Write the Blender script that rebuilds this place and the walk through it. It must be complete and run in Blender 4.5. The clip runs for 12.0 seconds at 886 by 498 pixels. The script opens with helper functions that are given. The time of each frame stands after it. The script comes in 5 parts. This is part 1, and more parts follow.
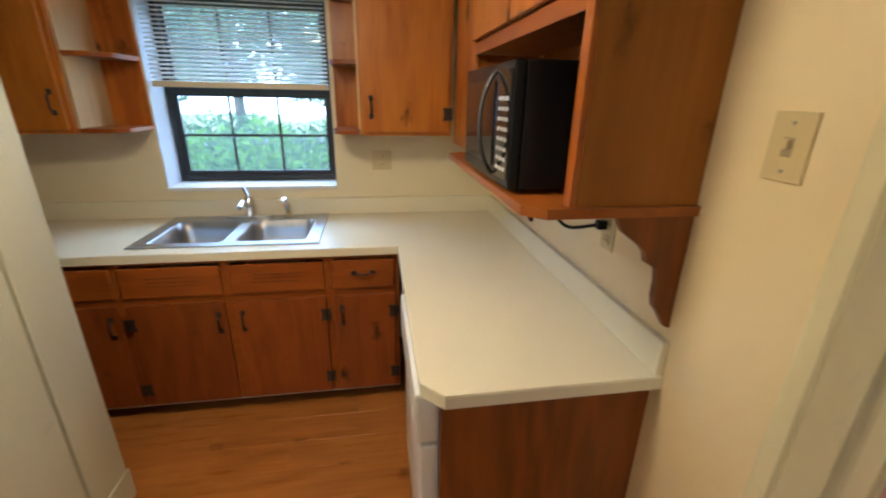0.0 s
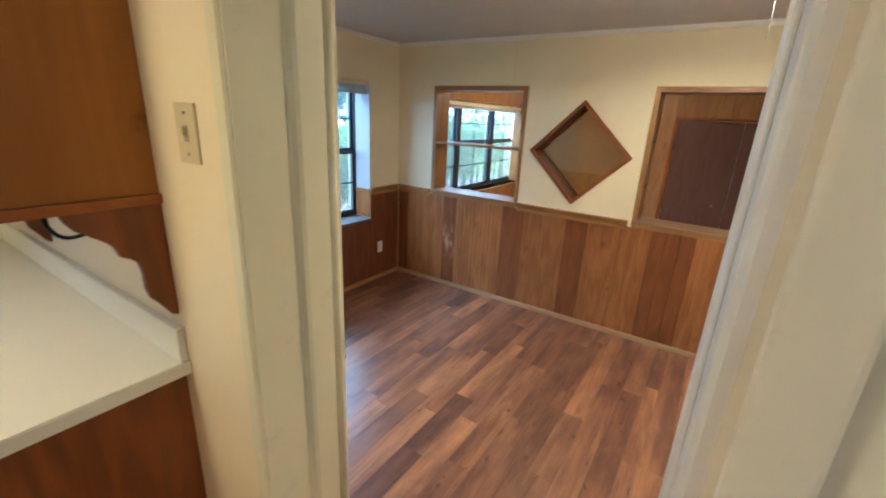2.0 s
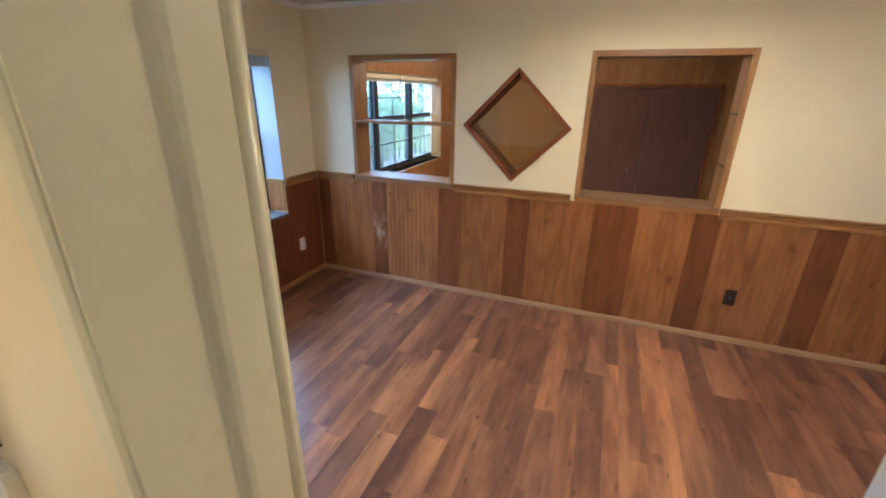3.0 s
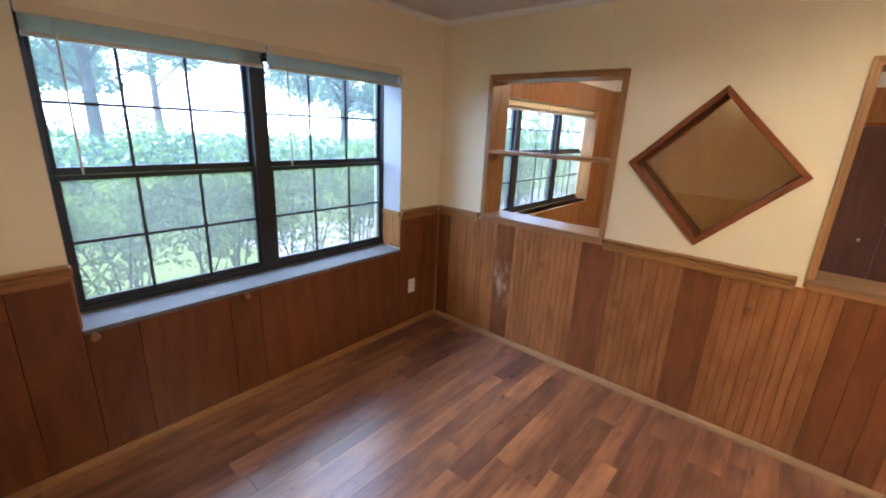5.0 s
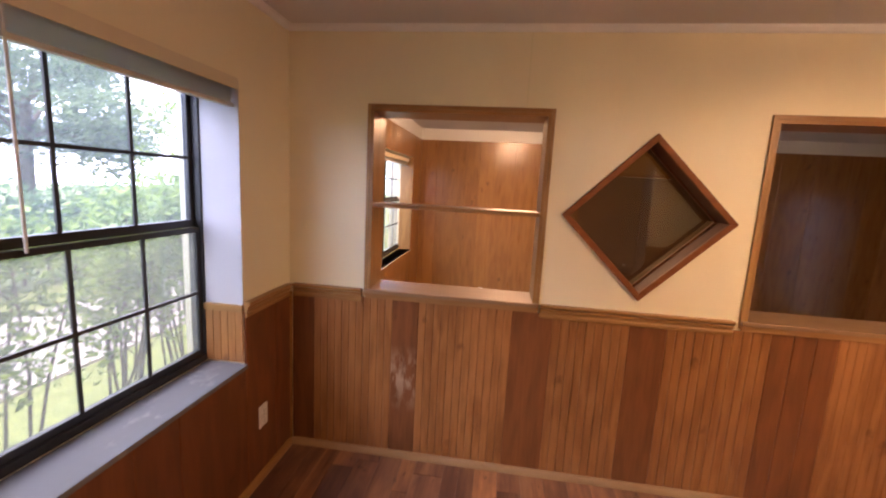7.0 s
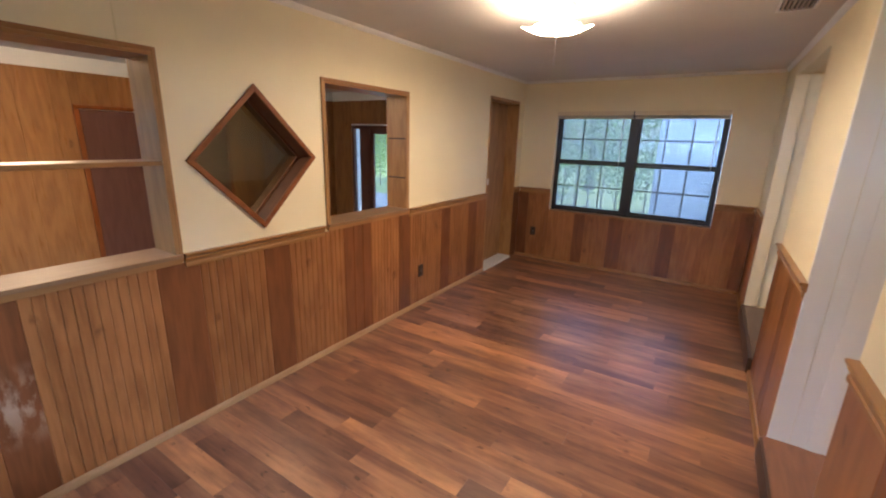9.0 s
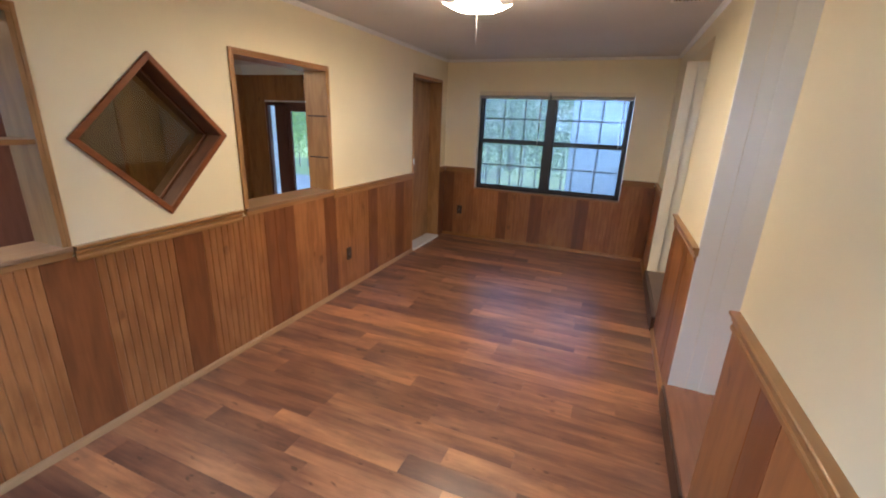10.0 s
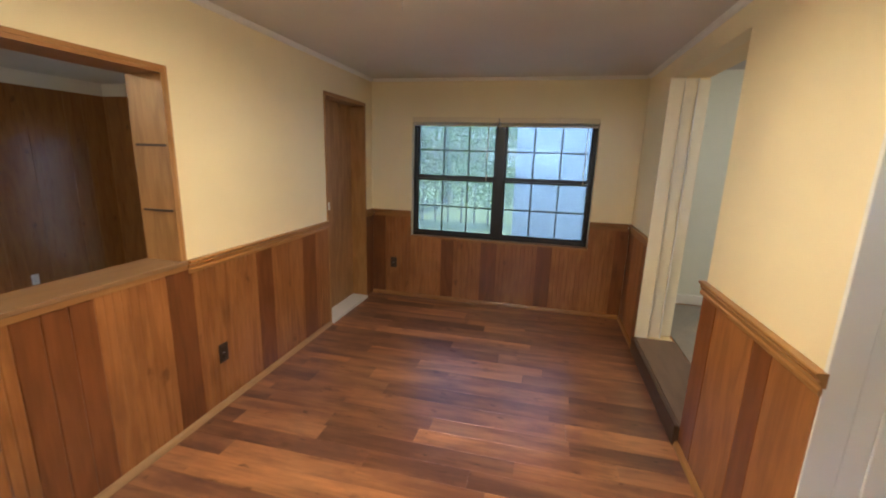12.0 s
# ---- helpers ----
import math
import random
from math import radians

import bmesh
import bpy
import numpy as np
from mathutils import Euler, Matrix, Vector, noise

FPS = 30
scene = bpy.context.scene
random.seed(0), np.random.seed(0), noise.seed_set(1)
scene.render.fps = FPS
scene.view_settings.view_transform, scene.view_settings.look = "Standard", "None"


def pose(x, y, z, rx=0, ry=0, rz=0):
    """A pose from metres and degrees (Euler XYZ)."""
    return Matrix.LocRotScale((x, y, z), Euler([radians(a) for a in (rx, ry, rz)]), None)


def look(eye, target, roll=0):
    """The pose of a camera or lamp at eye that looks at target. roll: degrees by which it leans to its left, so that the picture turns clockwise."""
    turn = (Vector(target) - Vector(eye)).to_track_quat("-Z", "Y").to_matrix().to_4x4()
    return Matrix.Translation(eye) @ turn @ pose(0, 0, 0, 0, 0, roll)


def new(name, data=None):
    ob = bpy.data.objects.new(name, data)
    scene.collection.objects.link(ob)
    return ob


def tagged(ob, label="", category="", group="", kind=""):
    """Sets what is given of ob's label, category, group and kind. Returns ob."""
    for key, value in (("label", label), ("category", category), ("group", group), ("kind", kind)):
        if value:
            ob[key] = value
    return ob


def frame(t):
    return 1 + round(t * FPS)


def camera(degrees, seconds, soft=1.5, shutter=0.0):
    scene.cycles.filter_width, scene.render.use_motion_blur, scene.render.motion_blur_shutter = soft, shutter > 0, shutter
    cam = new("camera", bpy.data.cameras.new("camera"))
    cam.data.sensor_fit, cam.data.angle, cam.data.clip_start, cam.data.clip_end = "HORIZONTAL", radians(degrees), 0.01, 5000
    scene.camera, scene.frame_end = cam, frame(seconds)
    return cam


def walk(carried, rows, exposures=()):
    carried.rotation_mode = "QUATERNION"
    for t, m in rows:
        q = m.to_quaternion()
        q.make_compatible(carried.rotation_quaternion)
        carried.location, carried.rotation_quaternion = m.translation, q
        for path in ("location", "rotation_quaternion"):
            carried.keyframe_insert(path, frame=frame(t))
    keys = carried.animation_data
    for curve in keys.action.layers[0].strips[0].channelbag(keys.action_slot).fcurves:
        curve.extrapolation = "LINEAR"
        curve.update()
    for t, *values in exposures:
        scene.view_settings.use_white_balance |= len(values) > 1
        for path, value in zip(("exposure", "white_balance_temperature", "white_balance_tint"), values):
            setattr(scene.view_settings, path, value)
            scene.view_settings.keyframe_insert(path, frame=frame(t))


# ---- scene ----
cam = camera(93.9, 12.0, soft=2.0, shutter=0.2)
PATH = [
    (0, (-0.033, 0.118, 1.706), (0.274, 1.973, 1.024), 1.1),
    (0.5, (0.021, 0.059, 1.706), (0.851, 1.76, 1.061), 1.5),
    (1, (0.09, -0.054, 1.707), (1.217, 1.468, 1.063), 1.5),
    (1.5, (0.155, -0.216, 1.696), (1.536, 1.081, 1.056), 3.3),
    (2, (0.245, -0.173, 1.695), (1.845, 0.86, 1.085), 2.8),
    (2.5, (0.34, 0.016, 1.7), (2.074, 0.781, 1.061), 1.4),
    (3, (0.486, 0.131, 1.69), (2.231, 0.805, 0.983), 0.9),
    (3.5, (0.702, 0.219, 1.712), (2.331, 1.148, 1.019), 0.1),
    (5.5, (1.251, 0.57, 1.572), (2.717, 1.807, 1.007), 2.8),
    (6, (1.376, 0.795, 1.56), (3.034, 1.721, 0.93), 5.1),
    (6.5, (1.445, 1.193, 1.589), (3.29, 1.735, 1.038), 4.0),
    (7, (1.55, 1.528, 1.572), (3.51, 1.786, 1.267), 3.0),
    (7.5, (1.572, 1.82, 1.599), (3.508, 1.38, 1.359), 2.9),
    (9.5, (1.438, 2.338, 1.601), (2.266, 0.608, 1.033), 1.9),
    (10, (1.473, 2.312, 1.594), (2.186, 0.54, 1.0), 2.2),
    (10.5, (1.525, 2.217, 1.587), (2.136, 0.387, 1.062), 1.8),
    (11, (1.576, 1.923, 1.586), (2.195, 0.071, 1.156), 1.0),
    (11.5, (1.68, 1.582, 1.59), (2.264, -0.283, 1.167), 1.3),
    (12, (1.855, 1.154, 1.578), (2.304, -0.746, 1.141), 1.8),
]
EXPOSURE = [(0.0, 1.93, 5850, 8), (0.5, 1.92, 5800, 6), (1.5, 2.25, 5500, 6), (2.5, 2.13, 5100, 5), (3.0, 2.13, 5150, 9), (3.5, 2.1, 5150, 12), (5.5, 2.17, 6300, 23), (6.0, 2.16, 6800, 33),
            (6.5, 2.14, 7100, 38), (7.5, 2.03, 7900, 40), (9.5, 2.22, 5550, 14), (11.0, 2.15, 5750, 13), (12.0, 2.17, 6150, 8)]
walk(cam, [(t, look(eye, target, roll)) for t, eye, target, roll in PATH], EXPOSURE)

# ---- light ----
world = bpy.data.worlds.new("world")
scene.world = world
world.use_nodes = True
_sky = world.node_tree.nodes.new("ShaderNodeTexSky")
_sky.sky_type, _sky.sun_disc = "NISHITA", False
_sky.sun_elevation, _sky.sun_rotation = radians(58), radians(250)
_bg = world.node_tree.nodes["Background"]
_bg.inputs["Strength"].default_value = 0.15
world.node_tree.links.new(_sky.outputs["Color"], _bg.inputs["Color"])
_sun = bpy.data.lights.new("sun", "SUN")
_sun.energy, _sun.angle, _sun.color = 3.8, radians(0.6), (1.0, 0.95, 0.86)
sun = new("sun", _sun)
sun.matrix_world = look((-40, -14, 68), (0, 0, 0))
LAMP_DINING, LAMP_KITCHEN, LAMP_DEN, FILL_HALL = 45.0, 13.2, 46.0, 15.0
SKY_GLOW = 3.3

# ---- materials ----


def _nodes(name):
    m = bpy.data.materials.new(name)
    m.use_nodes = True
    nt = m.node_tree
    return m, nt, nt.nodes["Principled BSDF"]


def _noise(nt, coord, scale, detail=4.0, rough=0.55, stretch=(1, 1, 1)):
    mp = nt.nodes.new("ShaderNodeMapping")
    mp.inputs["Scale"].default_value = stretch
    nt.links.new(coord, mp.inputs["Vector"])
    n = nt.nodes.new("ShaderNodeTexNoise")
    n.inputs["Scale"].default_value, n.inputs["Detail"].default_value, n.inputs["Roughness"].default_value = scale, detail, rough
    nt.links.new(mp.outputs["Vector"], n.inputs["Vector"])
    return n.outputs["Fac"]


def _ramp(nt, fac, stops):
    r = nt.nodes.new("ShaderNodeValToRGB")
    els = r.color_ramp.elements
    els[0].position, els[0].color = stops[0][0], (*stops[0][1], 1)
    els[1].position, els[1].color = stops[-1][0], (*stops[-1][1], 1)
    for p, c in stops[1:-1]:
        e = els.new(p)
        e.color = (*c, 1)
    nt.links.new(fac, r.inputs["Fac"])
    return r.outputs["Color"]


def _mix(nt, fac, a, b, blend="MIX"):
    n = nt.nodes.new("ShaderNodeMix")
    n.data_type, n.blend_type = "RGBA", blend
    for sock, v in ((n.inputs[0], fac), (n.inputs[6], a), (n.inputs[7], b)):
        if isinstance(v, (int, float)):
            sock.default_value = v
        elif isinstance(v, tuple):
            sock.default_value = (*v, 1)
        else:
            nt.links.new(v, sock)
    return n.outputs[2]


def _math(nt, op, a, b):
    n = nt.nodes.new("ShaderNodeMath")
    n.operation = op
    for sock, v in zip(n.inputs, (a, b)):
        if isinstance(v, (int, float)):
            sock.default_value = v
        else:
            nt.links.new(v, sock)
    return n.outputs[0]


def _bump(nt, bsdf, height, strength, distance):
    b = nt.nodes.new("ShaderNodeBump")
    b.inputs["Strength"].default_value, b.inputs["Distance"].default_value = strength, distance
    nt.links.new(height, b.inputs["Height"])
    nt.links.new(b.outputs["Normal"], bsdf.inputs["Normal"])


def paint(name, color, rough=0.6, mottle=0.06, grain=60.0, bump=0.15, dirt=None):
    """Painted or plain surface with faint mottling, fine relief and optional smudges."""
    m, nt, bsdf = _nodes(name)
    co = nt.nodes.new("ShaderNodeTexCoord").outputs["Object"]
    big = _noise(nt, co, 1.7, 3)
    dark = tuple(c * (1 - 2 * mottle) for c in color)
    col = _ramp(nt, big, [(0.3, dark), (0.7, color)])
    if dirt:
        spots = _noise(nt, co, 7.0, 6, 0.7)
        col = _mix(nt, _math(nt, "MULTIPLY", _ramp_fac(nt, spots, 0.58, 0.75), 0.55), col, dirt)
    nt.links.new(col, bsdf.inputs["Base Color"])
    fine = _noise(nt, co, grain, 5, 0.6)
    rg = nt.nodes.new("ShaderNodeMapRange")
    rg.inputs["To Min"].default_value, rg.inputs["To Max"].default_value = rough - 0.08, min(1.0, rough + 0.08)
    nt.links.new(fine, rg.inputs["Value"])
    nt.links.new(rg.outputs[0], bsdf.inputs["Roughness"])
    _bump(nt, bsdf, fine, bump, 0.002)
    return m


def _ramp_fac(nt, fac, lo, hi):
    r = nt.nodes.new("ShaderNodeMapRange")
    r.inputs["From Min"].default_value, r.inputs["From Max"].default_value = lo, hi
    nt.links.new(fac, r.inputs["Value"])
    return r.outputs[0]


def wood(name, light, dark, axis="z", rough=0.4, vary=0.3, scale=9.0, knots=0.0, coat=0.0, offset=True, figure=9.0, tones=None, smudge=0.0, spec=0.4, contrast=1.0, blotch=None, streak=None):
    """Wood with its grain along an axis of the object; each piece takes its own tone by its random number."""
    m, nt, bsdf = _nodes(name)
    co = nt.nodes.new("ShaderNodeTexCoord").outputs["Object"]
    info = nt.nodes.new("ShaderNodeObjectInfo")
    rnd = info.outputs["Random"]
    if offset:
        cmb = nt.nodes.new("ShaderNodeCombineXYZ")
        for i, k in enumerate((7.3, 11.9, 5.1)):
            nt.links.new(_math(nt, "MULTIPLY", rnd, k), cmb.inputs[i])
        add = nt.nodes.new("ShaderNodeVectorMath")
        nt.links.new(co, add.inputs[0])
        nt.links.new(cmb.outputs[0], add.inputs[1])
        co = add.outputs[0]
    st = {"x": (0.06, 1, 1), "y": (1, 0.06, 1), "z": (1, 1, 0.06)}[axis]
    grain = _noise(nt, co, scale * 11, 6, 0.6, st)
    broad = _noise(nt, co, scale, 3, 0.5, tuple(v if v == 1 else 0.18 for v in st))
    wavy = nt.nodes.new("ShaderNodeMath")
    wavy.operation = "SINE"
    nt.links.new(_math(nt, "MULTIPLY", broad, figure * 3), wavy.inputs[0])
    fig = _math(nt, "ADD", _math(nt, "MULTIPLY", wavy.outputs[0], 0.10), _math(nt, "ADD", _math(nt, "MULTIPLY", grain, 0.5), 0.25))
    col = _ramp(nt, fig, [(0.5 - 0.28 / contrast, dark), (0.5, tuple((a + b) / 2 for a, b in zip(light, dark))), (0.5 + 0.28 / contrast, light)])
    if knots:
        vor = nt.nodes.new("ShaderNodeTexVoronoi")
        mp = nt.nodes.new("ShaderNodeMapping")
        mp.inputs["Scale"].default_value = tuple(5.2 * (0.6 if v != 1 else 1) for v in st)
        nt.links.new(co, mp.inputs["Vector"])
        warp = nt.nodes.new("ShaderNodeVectorMath")
        warp.operation = "MULTIPLY_ADD"
        wn = nt.nodes.new("ShaderNodeTexNoise")
        wn.inputs["Scale"].default_value, wn.inputs["Detail"].default_value = 5.0, 3.0
        nt.links.new(mp.outputs[0], wn.inputs["Vector"])
        nt.links.new(wn.outputs["Color"], warp.inputs[0])
        warp.inputs[1].default_value = (0.35, 0.35, 0.35)
        nt.links.new(mp.outputs[0], warp.inputs[2])
        nt.links.new(warp.outputs[0], vor.inputs["Vector"])
        vor.inputs["Scale"].default_value = 1.0
        k = _math(nt, "MULTIPLY", _ramp_fac(nt, vor.outputs["Distance"], 0.06 + 0.16 * knots, 0.01 + 0.08 * knots), knots)
        col = _mix(nt, k, col, tuple(c * 0.22 for c in dark))
    if smudge:
        sm = _noise(nt, co, 5.5, 5, 0.65, tuple(v if v == 1 else 0.34 for v in st))
        col = _mix(nt, _math(nt, "MULTIPLY", _ramp_fac(nt, sm, 0.54, 0.72), smudge), col, tuple(c * 0.42 for c in dark))
    if blotch:
        bl = _noise(nt, co, 3.4, 6, 0.62, tuple(v if v == 1 else 0.5 for v in st))
        col = _mix(nt, _math(nt, "MULTIPLY", _ramp_fac(nt, bl, 0.47, 0.66), 0.7), col, blotch)
        fl = _noise(nt, co, 26.0, 3, 0.5, tuple(v if v == 1 else 0.4 for v in st))
        col = _mix(nt, _math(nt, "MULTIPLY", _ramp_fac(nt, fl, 0.67, 0.72), 0.6), col, tuple(c * 0.35 for c in dark))
    if streak:
        for seed, (amount, lo, hi, tint) in enumerate(streak):
            shift = nt.nodes.new("ShaderNodeVectorMath")
            shift.inputs[1].default_value = (3.7 * seed, 5.1 * seed, 0)
            nt.links.new(co, shift.inputs[0])
            sn = _noise(nt, shift.outputs[0], 6.5, 4, 0.55, tuple(v if v == 1 else 0.16 for v in st))
            col = _mix(nt, _math(nt, "MULTIPLY", _ramp_fac(nt, sn, lo, hi), amount), col, tint)
    if tones:
        tone = _ramp(nt, rnd, tones)
        tone.node.color_ramp.interpolation = "CONSTANT"
        col = _mix(nt, 1.0, col, tone, "MULTIPLY")
    elif vary:
        v = nt.nodes.new("ShaderNodeHueSaturation")
        nt.links.new(col, v.inputs["Color"])
        nt.links.new(_math(nt, "ADD", _math(nt, "MULTIPLY", rnd, vary), 1 - vary / 2), v.inputs["Value"])
        col = v.outputs["Color"]
    nt.links.new(col, bsdf.inputs["Base Color"])
    nt.links.new(_math(nt, "ADD", _math(nt, "MULTIPLY", grain, 0.2), rough - 0.1), bsdf.inputs["Roughness"])
    bsdf.inputs["Specular IOR Level"].default_value = spec
    bsdf.inputs["Coat Weight"].default_value, bsdf.inputs["Coat Roughness"].default_value = coat, 0.25
    _bump(nt, bsdf, grain, 0.12, 0.002)
    return m


def metal(name, color, rough=0.3, brushed=(1, 1, 1)):
    m, nt, bsdf = _nodes(name)
    co = nt.nodes.new("ShaderNodeTexCoord").outputs["Object"]
    n = _noise(nt, co, 60, 4, 0.6, brushed)
    bsdf.inputs["Base Color"].default_value, bsdf.inputs["Metallic"].default_value = (*color, 1), 1.0
    nt.links.new(_math(nt, "ADD", _math(nt, "MULTIPLY", n, 0.2), rough - 0.1), bsdf.inputs["Roughness"])
    return m


def clear_glass(name, tint=(1, 1, 1), rough=0.0, haze=0.0, gloss=0.035, haze_color=(0.8, 0.85, 0.85)):
    """A thin pane: light goes straight through, with a weak gloss and an optional veil of haze, grey for a screened
    sash.
    """
    m, nt, bsdf = _nodes(name)
    nt.nodes.remove(bsdf)
    out = nt.nodes["Material Output"]
    tr = nt.nodes.new("ShaderNodeBsdfTransparent")
    tr.inputs["Color"].default_value = (*tint, 1)
    gl = nt.nodes.new("ShaderNodeBsdfGlossy")
    gl.inputs["Roughness"].default_value = rough
    lw = nt.nodes.new("ShaderNodeLayerWeight")
    lw.inputs["Blend"].default_value = 0.5
    fr = _math(nt, "ADD", _math(nt, "MULTIPLY", _math(nt, "POWER", lw.outputs["Facing"], 5.0), 0.4), gloss).node
    mix = nt.nodes.new("ShaderNodeMixShader")
    nt.links.new(fr.outputs[0], mix.inputs[0])
    nt.links.new(tr.outputs[0], mix.inputs[1])
    nt.links.new(gl.outputs[0], mix.inputs[2])
    last = mix.outputs[0]
    if haze:
        df = nt.nodes.new("ShaderNodeBsdfTranslucent")
        df.inputs["Color"].default_value = (*haze_color, 1)
        m2 = nt.nodes.new("ShaderNodeMixShader")
        m2.inputs[0].default_value = haze
        nt.links.new(last, m2.inputs[1])
        nt.links.new(df.outputs[0], m2.inputs[2])
        last = m2.outputs[0]
    nt.links.new(last, out.inputs["Surface"])
    return m


def glowing(name, color, strength):
    m, nt, bsdf = _nodes(name)
    bsdf.inputs["Base Color"].default_value = (0.9, 0.88, 0.82, 1)
    bsdf.inputs["Emission Color"].default_value, bsdf.inputs["Emission Strength"].default_value = (*color, 1), strength
    bsdf.inputs["Roughness"].default_value = 0.3
    return m


def leafy(name, light, dark):
    m, nt, bsdf = _nodes(name)
    geo = nt.nodes.new("ShaderNodeNewGeometry")
    col = _ramp(nt, geo.outputs["Random Per Island"], [(0.0, dark), (1.0, light)])
    nt.links.new(col, bsdf.inputs["Base Color"])
    bsdf.inputs["Roughness"].default_value = 0.5
    out = nt.nodes["Material Output"]
    tl = nt.nodes.new("ShaderNodeBsdfTranslucent")
    nt.links.new(col, tl.inputs["Color"])
    mx = nt.nodes.new("ShaderNodeMixShader")
    mx.inputs[0].default_value = 0.4
    nt.links.new(bsdf.outputs[0], mx.inputs[1])
    nt.links.new(tl.outputs[0], mx.inputs[2])
    nt.links.new(mx.outputs[0], out.inputs["Surface"])
    return m


def two_tone(name, a, b, scale, rough=0.9, bump=0.6, dist=0.01, detail=6):
    """Ground-like surface: two colours mixed at two scales, with relief."""
    m, nt, bsdf = _nodes(name)
    co = nt.nodes.new("ShaderNodeTexCoord").outputs["Object"]
    f = _noise(nt, co, scale, detail, 0.7)
    g = _noise(nt, co, scale * 0.07, 3)
    col = _ramp(nt, f, [(0.35, a), (0.65, b)])
    col = _mix(nt, _math(nt, "MULTIPLY", g, 0.5), col, tuple(c * 0.6 for c in a))
    nt.links.new(col, bsdf.inputs["Base Color"])
    bsdf.inputs["Roughness"].default_value = rough
    _bump(nt, bsdf, f, bump, dist)
    return m


WALL = paint("cream wall paint", (0.85, 0.765, 0.545), 0.6, 0.03, 90, 0.12)
HALLWALL = paint("pale grey-green wall paint", (0.74, 0.77, 0.70), 0.6, 0.03, 90, 0.12)
KWALL = paint("warm white kitchen paint", (0.87, 0.735, 0.465), 0.55, 0.03, 90, 0.12)
CEIL = paint("flat ceiling paint", (0.66, 0.65, 0.64), 0.9, 0.03, 140, 0.35)
TRIM = paint("glossy cream trim paint", (0.79, 0.725, 0.475), 0.35, 0.04, 30, 0.1, dirt=(0.55, 0.5, 0.4))
SILL = paint("weathered grey sill", (0.15, 0.15, 0.165), 0.75, 0.06, 40, 0.2, dirt=(0.4, 0.38, 0.35))
# Blue-grey puts the reveals' cool, dimmed daylight into their colour.
REVEAL_DAYLIT = paint("reveal colour with cool daylight", (0.50, 0.52, 0.58), 0.5, 0.04, 40, 0.1)
CASING = paint("off-white opening casing", (0.82, 0.75, 0.60), 0.4, 0.04, 30, 0.1, dirt=(0.6, 0.55, 0.46))
WHITE = paint("white trim paint", (0.82, 0.82, 0.80), 0.4, 0.03, 40, 0.1)
WAINS = wood("oak plywood wainscot", (0.41, 0.176, 0.060), (0.235, 0.092, 0.029), "z", 0.34, 0.22, 7, 0.5, 0.5, smudge=0.35, contrast=1.3)
WAINS_DARK = wood("dark oak plank", (0.235, 0.083, 0.028), (0.135, 0.046, 0.016), "z", 0.32, 0.24, 7, 0.35, 0.55, contrast=1.3)


def worn(material, height, spread, pale):
    """Finish rubbed off a plank round a height, in ragged upright patches."""
    nt = material.node_tree
    bsdf = nt.nodes["Principled BSDF"]
    col = bsdf.inputs["Base Color"].links[0].from_socket
    co = nt.nodes.new("ShaderNodeTexCoord").outputs["Object"]
    sep = nt.nodes.new("ShaderNodeSeparateXYZ")
    nt.links.new(co, sep.inputs[0])
    off = _math(nt, "ABSOLUTE", _math(nt, "SUBTRACT", sep.outputs["Z"], height), 0.0)
    near = _ramp_fac(nt, off, spread, 0.0)
    rub = _ramp_fac(nt, _noise(nt, co, 24.0, 5, 0.65, (1, 1, 0.35)), 0.44, 0.58)
    nt.links.new(_mix(nt, _math(nt, "MULTIPLY", _math(nt, "MULTIPLY", near, rub), 0.62), col, pale), bsdf.inputs["Base Color"])
    return material


# Oak darkened in its colour for the shade on the backlit window wall.
WAINS_BACKLIT = wood("backlit oak plank, red-brown", (0.185, 0.058, 0.019), (0.105, 0.032, 0.011), "z", 0.34, 0.35, 7, 0.35, 0.5, contrast=1.2)
WAINS_WORN = worn(wood("rubbed dark oak plank", (0.25, 0.09, 0.032), (0.13, 0.045, 0.016), "z", 0.34, 0.1, 7, 0.3, 0.5, contrast=1.3), 0.48, 0.20, (0.62, 0.48, 0.36))
RAIL = wood("oak chair rail", (0.40, 0.21, 0.07), (0.26, 0.12, 0.04), "y", 0.35, 0.1, 9, 0, 0.2)
RAILX = wood("oak chair rail across", (0.36, 0.18, 0.06), (0.24, 0.11, 0.04), "x", 0.35, 0.1, 9, 0, 0.2)
FRAMEW = wood("oak opening trim", (0.43, 0.235, 0.088), (0.27, 0.135, 0.048), "z", 0.38, 0.12, 8, 0.2, 0.15, contrast=1.4)
FRAMEY = wood("oak opening board", (0.40, 0.205, 0.074), (0.26, 0.12, 0.042), "y", 0.38, 0.12, 8, 0, 0.15)
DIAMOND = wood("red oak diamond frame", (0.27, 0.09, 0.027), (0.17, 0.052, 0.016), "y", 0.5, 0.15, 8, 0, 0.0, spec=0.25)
# Darker copy of DIAMOND; the recess's shade is put into its colour.
DIAMOND_SHADE = wood("shaded red oak lining", (0.16, 0.055, 0.018), (0.10, 0.032, 0.011), "y", 0.6, 0.15, 8, 0, 0.0, spec=0.2)
SHOE = wood("light pine shoe moulding", (0.40, 0.25, 0.13), (0.29, 0.17, 0.085), "y", 0.5, 0.1, 8)
SILLW = wood("worn oak sill", (0.33, 0.20, 0.105), (0.24, 0.135, 0.07), "y", 0.4, 0.1, 8, 0, 0.1, smudge=0.3)
